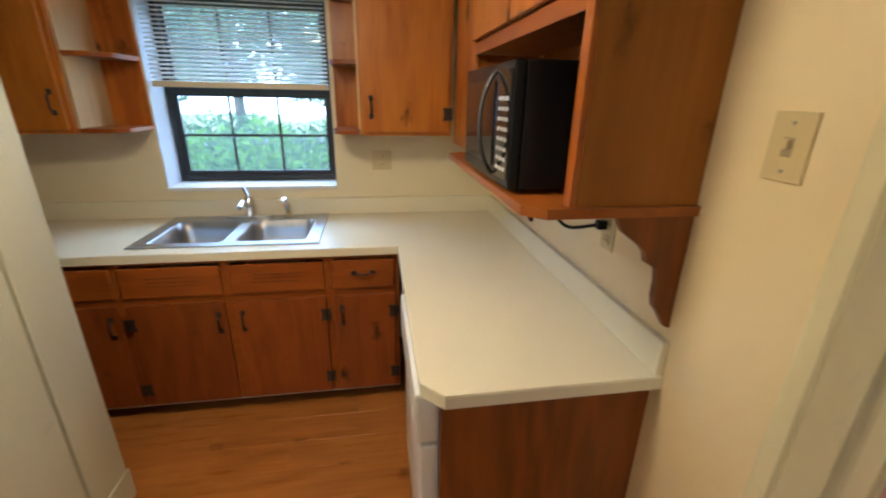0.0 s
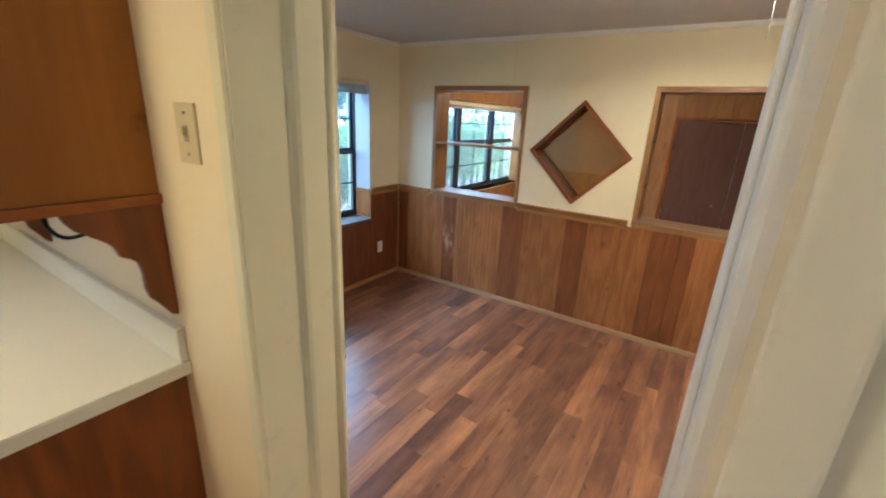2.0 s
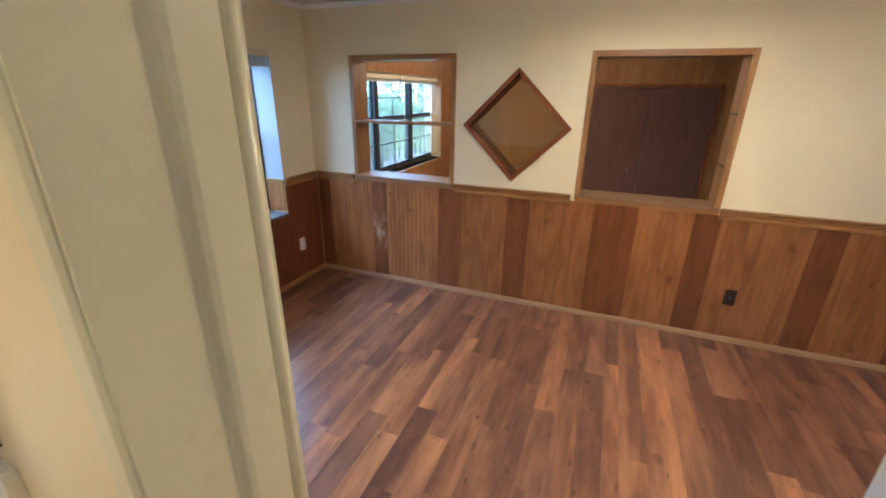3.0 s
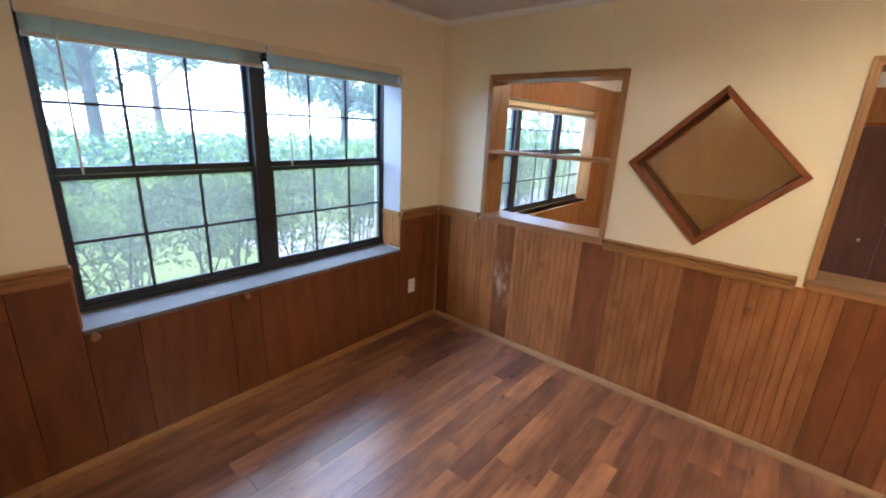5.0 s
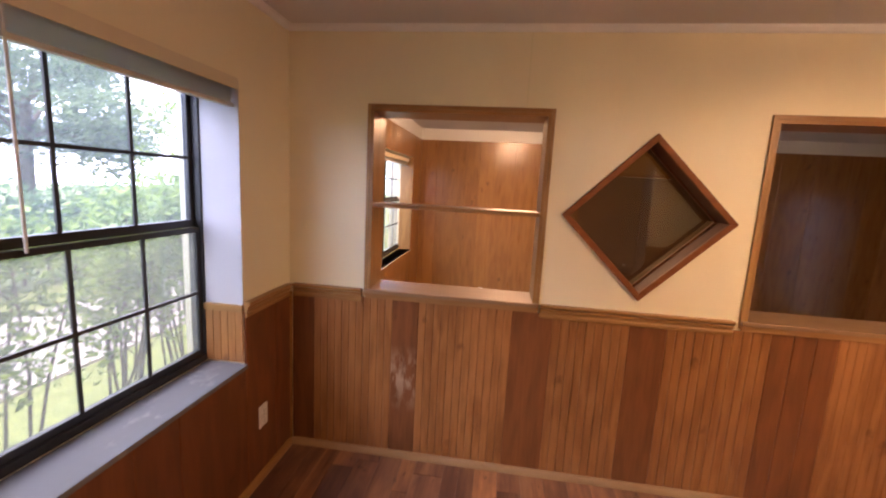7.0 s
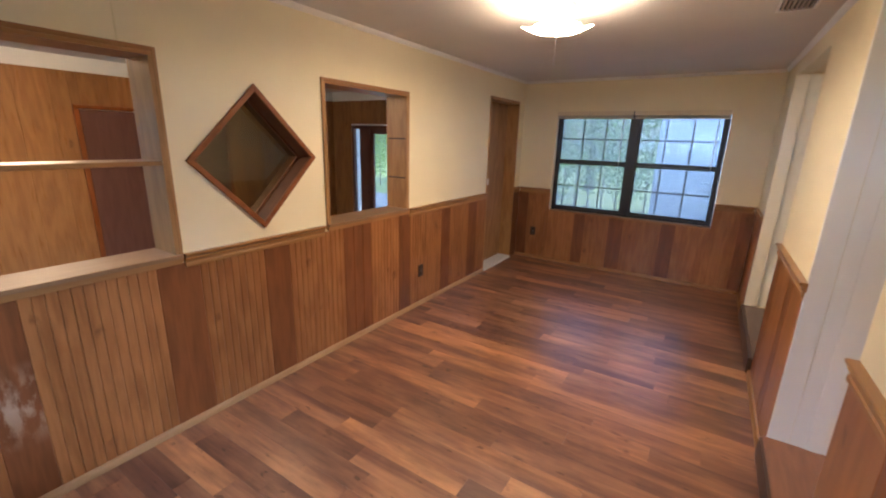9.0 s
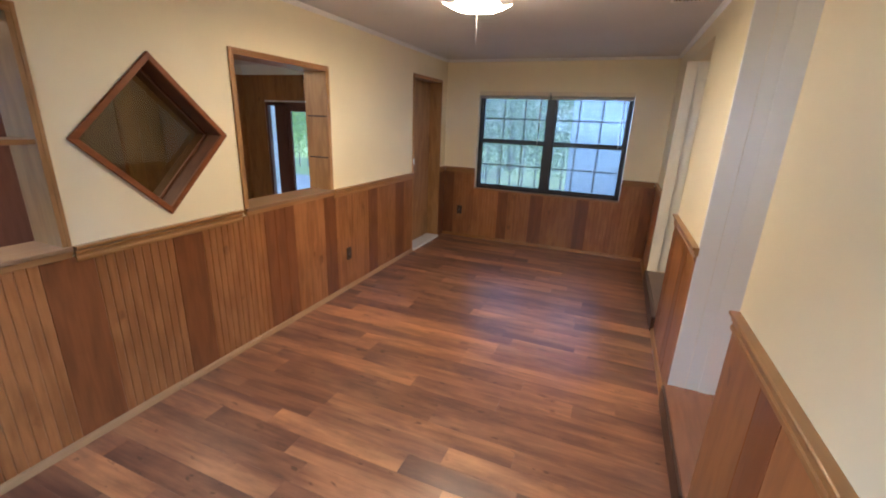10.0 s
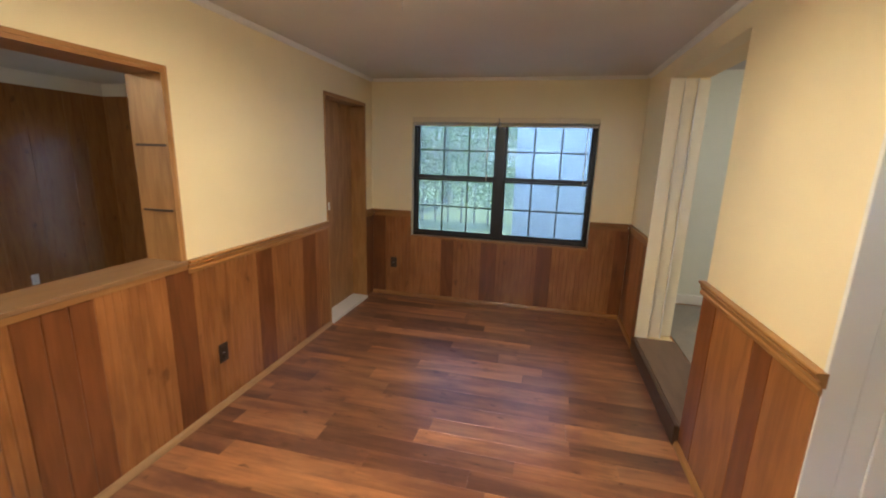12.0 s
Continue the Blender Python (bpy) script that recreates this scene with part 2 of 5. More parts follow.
FLOOR = wood("rustic vinyl plank", (0.43, 0.205, 0.100), (0.135, 0.058, 0.034), "x", 0.32, 0.0, 5, 0.55, 0.72, smudge=0.5, figure=5.0, contrast=1.25, blotch=(0.120, 0.056, 0.046),
             streak=[(0.55, 0.50, 0.66, (0.105, 0.046, 0.036)), (0.48, 0.52, 0.68, (0.54, 0.285, 0.14))],
             tones=[(0.0, (0.60, 0.56, 0.60)), (0.14, (0.95, 0.90, 0.90)), (0.35, (0.70, 0.66, 0.69)), (0.50, (1.08, 1.01, 0.94)), (0.70, (0.84, 0.80, 0.82)), (0.84, (1.34, 1.27, 1.10)), (0.92, (0.66, 0.61, 0.63))])
KFLOOR = wood("honey laminate plank", (0.50, 0.20, 0.045), (0.34, 0.118, 0.022), "x", 0.3, 0.2, 5, 0.6, 0.25, smudge=0.4, contrast=1.2)
PINE = wood("amber knotty pine", (0.50, 0.165, 0.018), (0.26, 0.062, 0.007), "z", 0.36, 0.3, 6, 1.0, 0.2, smudge=0.35, spec=0.3, contrast=1.4)
# Lit upper and shaded lower copies of one pine, lighting held in the colour.
PINE_LIT = wood("lit knotty pine, golden", (0.56, 0.205, 0.022), (0.36, 0.105, 0.011), "z", 0.36, 0.2, 6, 1.0, 0.2, smudge=0.25, spec=0.3, contrast=1.15)
PINE_SHADED = wood("shaded knotty pine, red-brown", (0.32, 0.082, 0.012), (0.19, 0.042, 0.007), "z", 0.36, 0.25, 6, 1.0, 0.2, smudge=0.3, spec=0.3, contrast=1.1)
BIRCH = wood("pale unstained birch side", (0.66, 0.47, 0.24), (0.52, 0.35, 0.16), "z", 0.45, 0.1, 5, 0, 0.05, smudge=0.15)
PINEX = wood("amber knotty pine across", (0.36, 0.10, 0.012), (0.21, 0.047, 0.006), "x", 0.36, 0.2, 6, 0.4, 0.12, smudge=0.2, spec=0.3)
PINEY = wood("amber pine along", (0.38, 0.118, 0.017), (0.25, 0.066, 0.009), "y", 0.36, 0.16, 6, 0.3, 0.12, spec=0.3)
PLYEND = wood("stained plywood end", (0.29, 0.082, 0.012), (0.125, 0.035, 0.007), "z", 0.36, 0.15, 3.5, 0.1, 0.1, smudge=0.35, figure=16.0, spec=0.3)
PLYSIDE = wood("golden cabinet side", (0.37, 0.138, 0.016), (0.24, 0.082, 0.009), "z", 0.42, 0.1, 4, 0.6, 0.0, smudge=0.25, spec=0.25)
DENPANEL = wood("den plywood panelling", (0.36, 0.165, 0.050), (0.21, 0.090, 0.026), "z", 0.30, 0.3, 6, 0.5, 0.6, smudge=0.25)
DENDOOR = wood("dark brown closet door", (0.145, 0.066, 0.046), (0.095, 0.040, 0.028), "z", 0.45, 0.1, 6, 0, 0.05, spec=0.25)
DOORW = wood("beadboard door wood", (0.40, 0.225, 0.10), (0.22, 0.112, 0.046), "z", 0.42, 0.15, 7, 0.5, 0.1, contrast=1.3)
KTHRESH = wood("reddish brown threshold wood", (0.24, 0.105, 0.055), (0.14, 0.06, 0.034), "y", 0.35, 0.1, 8, 0, 0.3)
STEPTOP = wood("brown stained step", (0.17, 0.105, 0.072), (0.11, 0.066, 0.045), "y", 0.4, 0.1, 9, 0, 0.1)
DARKSTEP = wood("dark stained nosing", (0.075, 0.04, 0.025), (0.045, 0.024, 0.016), "y", 0.4, 0.1, 9)
LAMINATE = paint("ivory laminate counter", (0.83, 0.79, 0.63), 0.32, 0.02, 200, 0.04)
STEEL = metal("brushed stainless steel", (0.48, 0.50, 0.53), 0.36, (1, 0.05, 1))
CHROME = metal("chrome", (0.8, 0.8, 0.82), 0.14)
BLACKCHROME = metal("black chrome", (0.16, 0.16, 0.17), 0.2)
IRON = paint("black iron hardware", (0.035, 0.022, 0.018), 0.45, 0.1, 80, 0.2)
BLACK = paint("black gloss plastic", (0.012, 0.012, 0.013), 0.22, 0.05, 200, 0.03)
BLACK.node_tree.nodes["Principled BSDF"].inputs["Specular IOR Level"].default_value = 0.2
DARKGLASS = paint("dark oven glass", (0.02, 0.018, 0.018), 0.06, 0.0, 200, 0.0)
BUTTON = paint("pale button print", (0.7, 0.7, 0.68), 0.5, 0.03, 80, 0.05)
IVORY = paint("ivory plastic plate", (0.68, 0.57, 0.32), 0.35, 0.04, 60, 0.05, dirt=(0.5, 0.42, 0.28))
BROWNPLATE = paint("brown outlet plastic", (0.035, 0.02, 0.015), 0.4, 0.05, 60, 0.05)
WHITEPLATE = paint("white outlet plastic", (0.8, 0.79, 0.76), 0.35, 0.03, 60, 0.05)
APPLIANCE = paint("white appliance enamel", (0.8, 0.8, 0.78), 0.3, 0.03, 60, 0.05)
ALU = paint("bronze aluminium window frame", (0.022, 0.024, 0.026), 0.38, 0.05, 100, 0.08)
MUNTIN = paint("dark muntin", (0.03, 0.034, 0.036), 0.45, 0.05, 100, 0.05)
CREAMRAIL = paint("cream vinyl rail", (0.72, 0.63, 0.46), 0.45, 0.03, 50, 0.05)
BLIND = paint("off-white blind vinyl", (0.60, 0.565, 0.49), 0.45, 0.03, 50, 0.05)
# Blue tint cools and dims the daylight; the veil puts haze into the pane.
GLASS = clear_glass("window glass", (0.73, 0.79, 0.88), haze=0.04, haze_color=(0.7, 0.83, 0.95))
SCREEN = clear_glass("screened window glass", (0.64, 0.68, 0.70), haze=0.06, haze_color=(0.78, 0.82, 0.80))
SCREEN_S = clear_glass("hazy screened glass", (0.60, 0.67, 0.77), haze=0.20, haze_color=(0.75, 0.83, 0.88))
SMOKED = clear_glass("smoked glass", (0.74, 0.73, 0.60), gloss=0.05)
SLATM = leafy("backlit blind vinyl", (0.80, 0.81, 0.80), (0.76, 0.77, 0.76))
CARPET = two_tone("grey-beige carpet", (0.30, 0.28, 0.26), (0.44, 0.41, 0.38), 300, 0.95, 0.8, 0.01)
GRASS = two_tone("sunlit lawn", (0.14, 0.19, 0.05), (0.27, 0.31, 0.10), 9, 0.9, 0.6, 0.03)
ASPHALT = two_tone("pale worn asphalt", (0.16, 0.16, 0.165), (0.24, 0.24, 0.24), 40, 0.9, 0.4, 0.01)
LEAF = leafy("hedge leaves", (0.27, 0.40, 0.09), (0.08, 0.17, 0.045))
LEAF_H = leafy("clipped hedge leaves", (0.13, 0.27, 0.09), (0.035, 0.11, 0.05))
LEAF_S = leafy("sunlit yellow-green leaves", (0.36, 0.47, 0.11), (0.12, 0.24, 0.07))
LEAF_K = leafy("young hedge leaves", (0.20, 0.40, 0.06), (0.05, 0.17, 0.04))
LEAF2 = leafy("tree leaves", (0.24, 0.36, 0.16), (0.07, 0.15, 0.09))
PANTRY = paint("grey-cream pantry paint", (0.55, 0.555, 0.43), 0.4, 0.04, 30, 0.1, dirt=(0.42, 0.4, 0.32))
# Ivory darkened for the toggle slot's shade; the tan vent slats share it.
SLOT = paint("shaded ivory slot", (0.40, 0.33, 0.21), 0.5, 0.04, 60, 0.05)
BARK = two_tone("grey bark", (0.10, 0.08, 0.06), (0.19, 0.16, 0.12), 20, 0.9, 0.8, 0.02)
SIDING = paint("pale blue-grey siding", (0.38, 0.43, 0.47), 0.6, 0.05, 40, 0.1)
CONCRETE = two_tone("pale concrete path", (0.34, 0.31, 0.295), (0.46, 0.42, 0.40), 18, 0.9, 0.3, 0.006)
ROOFM = two_tone("grey shingle", (0.12, 0.11, 0.11), (0.2, 0.19, 0.18), 25, 0.9, 0.4, 0.01)
FIBRE = glowing("lamp glass, lit", (1.0, 0.75, 0.45), LAMP_DINING)
GLOW_K = glowing("kitchen lamp glass, lit", (1.0, 0.76, 0.47), LAMP_KITCHEN)
GLOW_D = glowing("den lamp glass, lit", (1.0, 0.7, 0.4), LAMP_DEN)
SKYM = glowing("bright hazy sky", (0.62, 0.79, 1.0), SKY_GLOW)
# Glow of the unseen fill lamp added in the side room.
FILL_GLOW_H = glowing("added hall fill glow", (1.0, 0.93, 0.82), FILL_HALL)

# ---- building helpers ----


def box(bm, x0, x1, y0, y1, z0, z1, bevel=0.0):
    m = Matrix.LocRotScale(((x0 + x1) / 2, (y0 + y1) / 2, (z0 + z1) / 2), None, (abs(x1 - x0), abs(y1 - y0), abs(z1 - z0)))
    r = bmesh.ops.create_cube(bm, size=1.0, matrix=m)
    if bevel:
        edges = list({e for v in r["verts"] for e in v.link_edges})
        bmesh.ops.bevel(bm, geom=edges, offset=bevel, segments=2, affect="EDGES", profile=0.6)
    return bm


def boxes(*rows, bevel=0.0):
    bm = bmesh.new()
    for r in rows:
        box(bm, *r, bevel=bevel)
    return bm


def rod(bm, a, b, r0, r1=None, seg=12):
    a, b = Vector(a), Vector(b)
    d = b - a
    q = d.to_track_quat("Z", "Y").to_matrix().to_4x4()
    bmesh.ops.create_cone(bm, cap_ends=True, segments=seg, radius1=r0, radius2=r0 if r1 is None else r1, depth=d.length,
                          matrix=Matrix.Translation((a + b) / 2) @ q)
    return bm


def prism(bm, pts, axis, a, b):
    """Extrude a closed outline (two coordinates a point) along an axis from a to b."""
    def place(p, w):
        return {"x": (w, p[0], p[1]), "y": (p[0], w, p[1]), "z": (p[0], p[1], w)}[axis]
    v0 = [bm.verts.new(place(p, a)) for p in pts]
    v1 = [bm.verts.new(place(p, b)) for p in pts]
    n = len(pts)
    bm.faces.new(v0)
    bm.faces.new(v1[::-1])
    for i in range(n):
        bm.faces.new((v0[(i + 1) % n], v0[i], v1[i], v1[(i + 1) % n]))
    bmesh.ops.recalc_face_normals(bm, faces=bm.faces)
    return bm


def mesh_of(name, bm, material, smooth=False):
    me = bpy.data.meshes.new(name)
    bm.to_mesh(me)
    bm.free()
    me.materials.append(material)
    if smooth:
        for p in me.polygons:
            p.use_smooth = True
    return me


def part(name, bm, material, parent, label="", smooth=False):
    ob = new(name, mesh_of(name, bm, material, smooth))
    ob.parent = parent
    ob.matrix_parent_inverse = parent.matrix_basis.inverted()
    if label:
        tagged(ob, label)
    return ob


def thing(name, at, label, category, group="", kind=""):
    e = new(name)
    e.empty_display_size = 0.1
    e.location = at
    return tagged(e, label, category, group, kind)


def structure(name, bm, material, label, category):
    return tagged(new(name, mesh_of(name, bm, material)), label, category, kind="structure")




def slab(axis, us, vs, keep, t0, t1):
    """One closed mesh from the kept cells of a grid (us by vs), t0 to t1 thick along an axis."""
    bm = bmesh.new()
    cache = {}

    def at(i, j, k):
        key = (i, j, k)
        if key not in cache:
            u, v, t = us[i], vs[j], (t0, t1)[k]
            cache[key] = bm.verts.new({"x": (t, u, v), "y": (u, t, v), "z": (u, v, t)}[axis])
        return cache[key]

    cells = {(i, j) for i in range(len(us) - 1) for j in range(len(vs) - 1) if keep((us[i] + us[i + 1]) / 2, (vs[j] + vs[j + 1]) / 2)}
    for i, j in cells:
        for k in (0, 1):
            bm.faces.new([at(i, j, k), at(i + 1, j, k), at(i + 1, j + 1, k), at(i, j + 1, k)])
        for (di, dj), (a, b) in (((-1, 0), ((0, 0), (0, 1))), ((1, 0), ((1, 0), (1, 1))), ((0, -1), ((0, 0), (1, 0))), ((0, 1), ((0, 1), (1, 1)))):
            if (i + di, j + dj) not in cells:
                p, q = (i + a[0], j + a[1]), (i + b[0], j + b[1])
                bm.faces.new([at(*p, 0), at(*q, 0), at(*q, 1), at(*p, 1)])
    bmesh.ops.recalc_face_normals(bm, faces=bm.faces)
    return bm


def wall_mesh(axis, lo, hi, t0, t1, z0, z1, holes=()):
    """A wall along an axis with rectangular holes (a, b, bottom, top), as one closed mesh."""
    us = sorted({lo, hi, *(h_[0] for h_ in holes), *(h_[1] for h_ in holes)})
    zs = sorted({z0, z1, *(h_[2] for h_ in holes), *(h_[3] for h_ in holes)})
    return slab("y" if axis == "x" else "x", us, zs, lambda u, v: not any(a < u < b and c < v < d for a, b, c, d in holes), t0, t1)

# ---- plan ----
XW, XE = 0.99, 3.71          # dining room, west and east faces
YS, YN = -3.18, 2.68         # dining room, south and north faces
ZC = 2.35                    # dining ceiling
KX, KZ = 0.70, 0.12          # kitchen side of the partition; kitchen and hall floor
KC = 2.46                    # kitchen and hall ceiling
DX0, DX1, DY0, DZ, DC = 3.91, 7.4, -3.22, -0.25, 2.34   # den
OUT = 2.98                   # outer face of the north wall
P1, P2, PZ0, PZ1 = (1.307, 2.223), (-0.615, 0.301), 0.965, 1.948
W1 = (1.365, 3.276, 0.68, 1.97)
W2 = (1.38, 3.25, 0.71, 1.97)
WK = (-1.21, -0.267, 1.2, 2.22)
WD = (4.35, 6.9, 0.70, 1.90)
D1 = (-0.21, 0.60)           # doorway between kitchen and dining room
O2 = (-2.43, -1.18, 2.2)     # wide opening to the carpeted room

# ---- structure ----
ground = structure("ground", boxes((-300, 300, -300, 300, -0.6, -0.45)), GRASS, "sunlit green lawn round the house", "ground")
structure("floor_base", boxes((XW - 0.29, DX0, YS - 0.3, OUT, -0.45, -0.008)), DARKSTEP, "dark sub-floor under the planks", "floor")
structure("floor_kitchen_base", boxes((-2.6, XW - 0.09, YS - 0.6, OUT, -0.45, KZ - 0.008)), KFLOOR, "honey wood sub-floor of the kitchen", "floor")
structure("floor_den", boxes((DX0 + 0.001, DX1 + 0.2, DY0 - 0.2, OUT, -0.45, DZ)), CARPET, "grey-beige carpet of the sunken den", "floor")
structure("floor_carpet", boxes((-2.4, 0.68, YS - 0.3, -0.36, KZ - 0.004, KZ + 0.006)), CARPET, "grey-beige carpet of the side room", "floor")

structure("wall_north", wall_mesh("x", -2.6, DX1 + 0.2, YN, OUT, -0.45, 2.7, (WK, W1, WD)), WALL, "cream painted north wall with deep window reveals", "wall")
structure("wall_south", wall_mesh("x", XW - 0.2, DX0, -3.36, YS, -0.45, 2.7, (W2,)), WALL, "cream painted south wall", "wall")
ew = wall_mesh("y", YS, 0.28, XE, DX0, -0.45, 2.7, ((-2.99, -2.16, 0.0, 2.07), (P2[0], 0.28, PZ0, PZ1)))
structure("wall_east", ew, WALL, "cream painted wall with two square openings", "wall")
# the middle and north stretch of the east wall, with the diamond cut through
E_MID = 0.806, 1.456, 0.39
cy, cz, h = E_MID
bm = slab("x", [0.28, 0.301, cy - h, cy + h, P1[0], P1[1], YN], [-0.45, cz - h, cz + h, 2.7],
          lambda u, v: not (P1[0] < u < P1[1] or u < 0.301 or (cy - h < u < cy + h and cz - h < v < cz + h)), XE, DX0)
for y0, y1 in ((0.28, 0.301), P1):
    box(bm, XE, DX0, y0, y1, -0.45, PZ0)
    box(bm, XE, DX0, y0, y1, PZ1, 2.7)
for sy in (-1, 1):
    for sz in (-1, 1):
        prism(bm, [(cy, cz + sz * h), (cy + sy * h, cz), (cy + sy * h, cz + sz * h)], "x", XE, DX0)
structure("wall_east_middle", bm, WALL, "cream painted wall round a diamond opening", "wall")
wl = wall_mesh("y", YS, YN, XW - 0.09, XW, -0.45, 2.7, ((O2[0], O2[1], KZ, O2[2]), (-0.21, 0.66, KZ, 2.29)))
structure("wall_west", wl, WALL, "cream painted wall beside the kitchen doorway", "wall")
wk = wall_mesh("y", YS, YN, KX, XW - 0.09, -0.45, 2.7, ((-2.55, O2[1], KZ, O2[2] + 0.02), (D1[0], D1[1], KZ, 2.25)))
structure("wall_kitchen_east", wk, KWALL, "warm white kitchen partition wall", "wall")
structure("wall_stub", boxes((0.585, KX, -0.33, -0.214, 0.0, 2.7)), CASING, "cream painted end of a cross wall", "wall")
structure("wall_kitchen_west", boxes((-2.6, -2.4, YS - 0.6, YN, -0.45, 2.7)), KWALL, "warm white kitchen wall", "wall")
structure("wall_carpet_room", boxes((-2.4, KX, -3.75, -3.55, -0.45, 2.7), (KX, XW - 0.2, -3.75, YS, -0.45, 2.7)), HALLWALL, "pale grey-green wall of the side room", "wall")
structure("wall_pantry", boxes((-1.22, -1.1, 0.2, 1.58, KZ, 2.7), (-2.4, -1.22, 0.2, 0.32, KZ, 2.7)), PANTRY, "cream painted pantry side with a flat casing", "wall")
structure("trim_pantry", boxes((-1.10, -1.082, 1.388, 1.58, KZ + 0.14, 2.4), (-1.10, -1.082, 0.4, 1.372, KZ + 0.14, 2.4), (-1.10, -1.076, 0.4, 1.59, KZ, KZ + 0.14), bevel=0.004), PANTRY, "cream flat casing and baseboard", "trim")
structure("wall_den_east", boxes((DX1, DX1 + 0.2, DY0 - 0.2, OUT, -0.45, 2.7)), WHITE, "white frieze above den panelling", "wall")
structure("wall_den_south", wall_mesh("x", DX0, DX1, DY0 - 0.2, DY0, -0.45, 2.7, ((5.45, 6.93, DZ, 1.78),)), WHITE, "den wall round the front entry", "wall")
structure("ceiling", boxes((XW, XE, YS, YN, ZC, ZC + 0.1)), CEIL, "flat grey-white painted ceiling", "ceiling")
structure("ceiling_kitchen", boxes((-2.4, KX, YS - 0.37, YN, KC, KC + 0.1)), CEIL, "flat white kitchen ceiling", "ceiling")
structure("ceiling_den", boxes((DX0, DX1, DY0, YN, DC, DC + 0.1)), CEIL, "flat white den ceiling", "ceiling")
# Unseen slab with eaves, added to block sun and sky from the rooms.
structure("roof", boxes((-3.2, DX1 + 0.8, YS - 0.7, OUT + 0.3, 2.7, 2.85)), ROOFM, "unseen grey roof slab added to keep sunlight out", "roof")

# ceiling cove
bm = bmesh.new()
cov = [(0, 0), (0.028, 0), (0.024, -0.012), (0.010, -0.026), (0, -0.030)]
prism(bm, [(XE - a, ZC + b) for a, b in cov], "y", YS, YN)
prism(bm, [(XW + a, ZC + b) for a, b in cov], "y", YS, YN)
prism(bm, [(YN - a, ZC + b) for a, b in cov], "x", XW + 0.028, XE - 0.028)
prism(bm, [(YS + a, ZC + b) for a, b in cov], "x", XW + 0.028, XE - 0.028)
structure("trim", bm, WHITE, "thin white cove moulding at the ceiling", "trim")

# ---- wainscot: planks and beadboard sheets ----
WZ = 0.935


def plank_profile(w, bead, depth=0.008, cut=0.0025):
    """Outline across a plank (along, out): flat, with a bead groove every so often."""
    pts = [(0, 0), (0, depth - 0.003), (0.003, depth)]
    if bead:
        n = max(1, round(w / bead))
        for i in range(1, n):
            x = w * i / n
            pts += [(x - cut, depth), (x, depth - cut * 1.1), (x + cut, depth)]
    return pts + [(w - 0.003, depth), (w, depth - 0.003), (w, 0)]


def wainscot(name, axis, face, out, stretches, z0, z1, label):
    """Planks side by side on a wall; a stretch is (from, to, dark, bead[, top]). out: +1 or -1, the way they face."""
    base = None
    for st in stretches:
        a, b, dark, bead = st[:4]
        top = st[4] if len(st) > 4 else z1
        bot = st[5] if len(st) > 5 else z0
        bm = bmesh.new()
        pts = [(a + u, face + out * v) for u, v in plank_profile(b - a, bead, cut=0.0037 if a > -0.2 else 0.0026)]
        if axis == "y":
            pts = [(v, u) for u, v in pts]
        prism(bm, pts, "z", bot, top)
        if base is None:
            base = tagged(new(name, mesh_of(name, bm, (WAINS, WAINS_DARK, WAINS_WORN, WAINS_BACKLIT)[dark])), label, "wainscot", kind="structure")
        else:
            part("plank", bm, (WAINS, WAINS_DARK, WAINS_WORN, WAINS_BACKLIT)[dark], base)
    return base


def run(lo, hi, pattern, start_dark=True):
    """Stretches from lo to hi by a repeating list of widths, dark and light in turn."""
    out, cur, dark, i = [], lo, start_dark, 0
    while cur < hi - 0.01:
        w = min(pattern[i % len(pattern)], hi - cur)
        if hi - cur - w < 0.05:
            w = hi - cur
        out.append((cur, cur + w, dark, 0 if dark else 0.042))
        cur, dark, i = cur + w, not dark, i + 1
    return out


e = [(2.53, 2.66, 1, 0), (2.075, 2.53, 0, 0.042), (1.927, 2.075, 2, 0), (1.423, 1.927, 0, 0.042), (1.212, 1.423, 1, 0), (0.825, 1.212, 0, 0.042),
     (0.643, 0.825, 1, 0), (0.16, 0.643, 0, 0.042), (-0.14, 0.16, 1, 0.1), (-0.498, -0.14, 0, 0.042), (-0.661, -0.498, 1, 0), (-1.189, -0.661, 0, 0.042),
     (-1.358, -1.189, 1, 0), (-1.75, -1.358, 0, 0.042), (-1.946, -1.75, 1, 0), (-2.16, -1.946, 0, 0.042)]
wainscot("wainscot_east", "y", XE, -1, e, 0.0, WZ, "brown oak beadboard wainscot with darker planks")
wainscot("wainscot_east_end", "y", XE, -1, [(YS, -2.99, True, 0)], 0.0, WZ, "brown oak plank wainscot beside the door")
n = [(s[0], s[1], s[2], s[3], 0.675) for s in run(W1[0], W1[1], [0.2, 0.42, 0.17, 0.5], False)]
n += run(W1[1], XE - 0.008, [0.26, 0.4], False) + run(XW, W1[0], [0.17, 0.3], True)
# every north plank takes the oak with shade in its colour
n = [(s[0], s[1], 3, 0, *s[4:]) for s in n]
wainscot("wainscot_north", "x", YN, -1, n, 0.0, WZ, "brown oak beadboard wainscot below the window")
s_ = [(a, b, d, g, 0.70) for a, b, d, g in run(W2[0], W2[1], [0.34, 0.15, 0.42, 0.17, 0.3, 0.14], False)]
s_ += run(W2[1], XE - 0.008, [0.3, 0.4], False) + run(XW + 0.008, W2[0], [0.12, 0.3], True)
wainscot("wainscot_south", "x", YS, 1, s_, 0.0, WZ, "brown oak plank wainscot below the window")
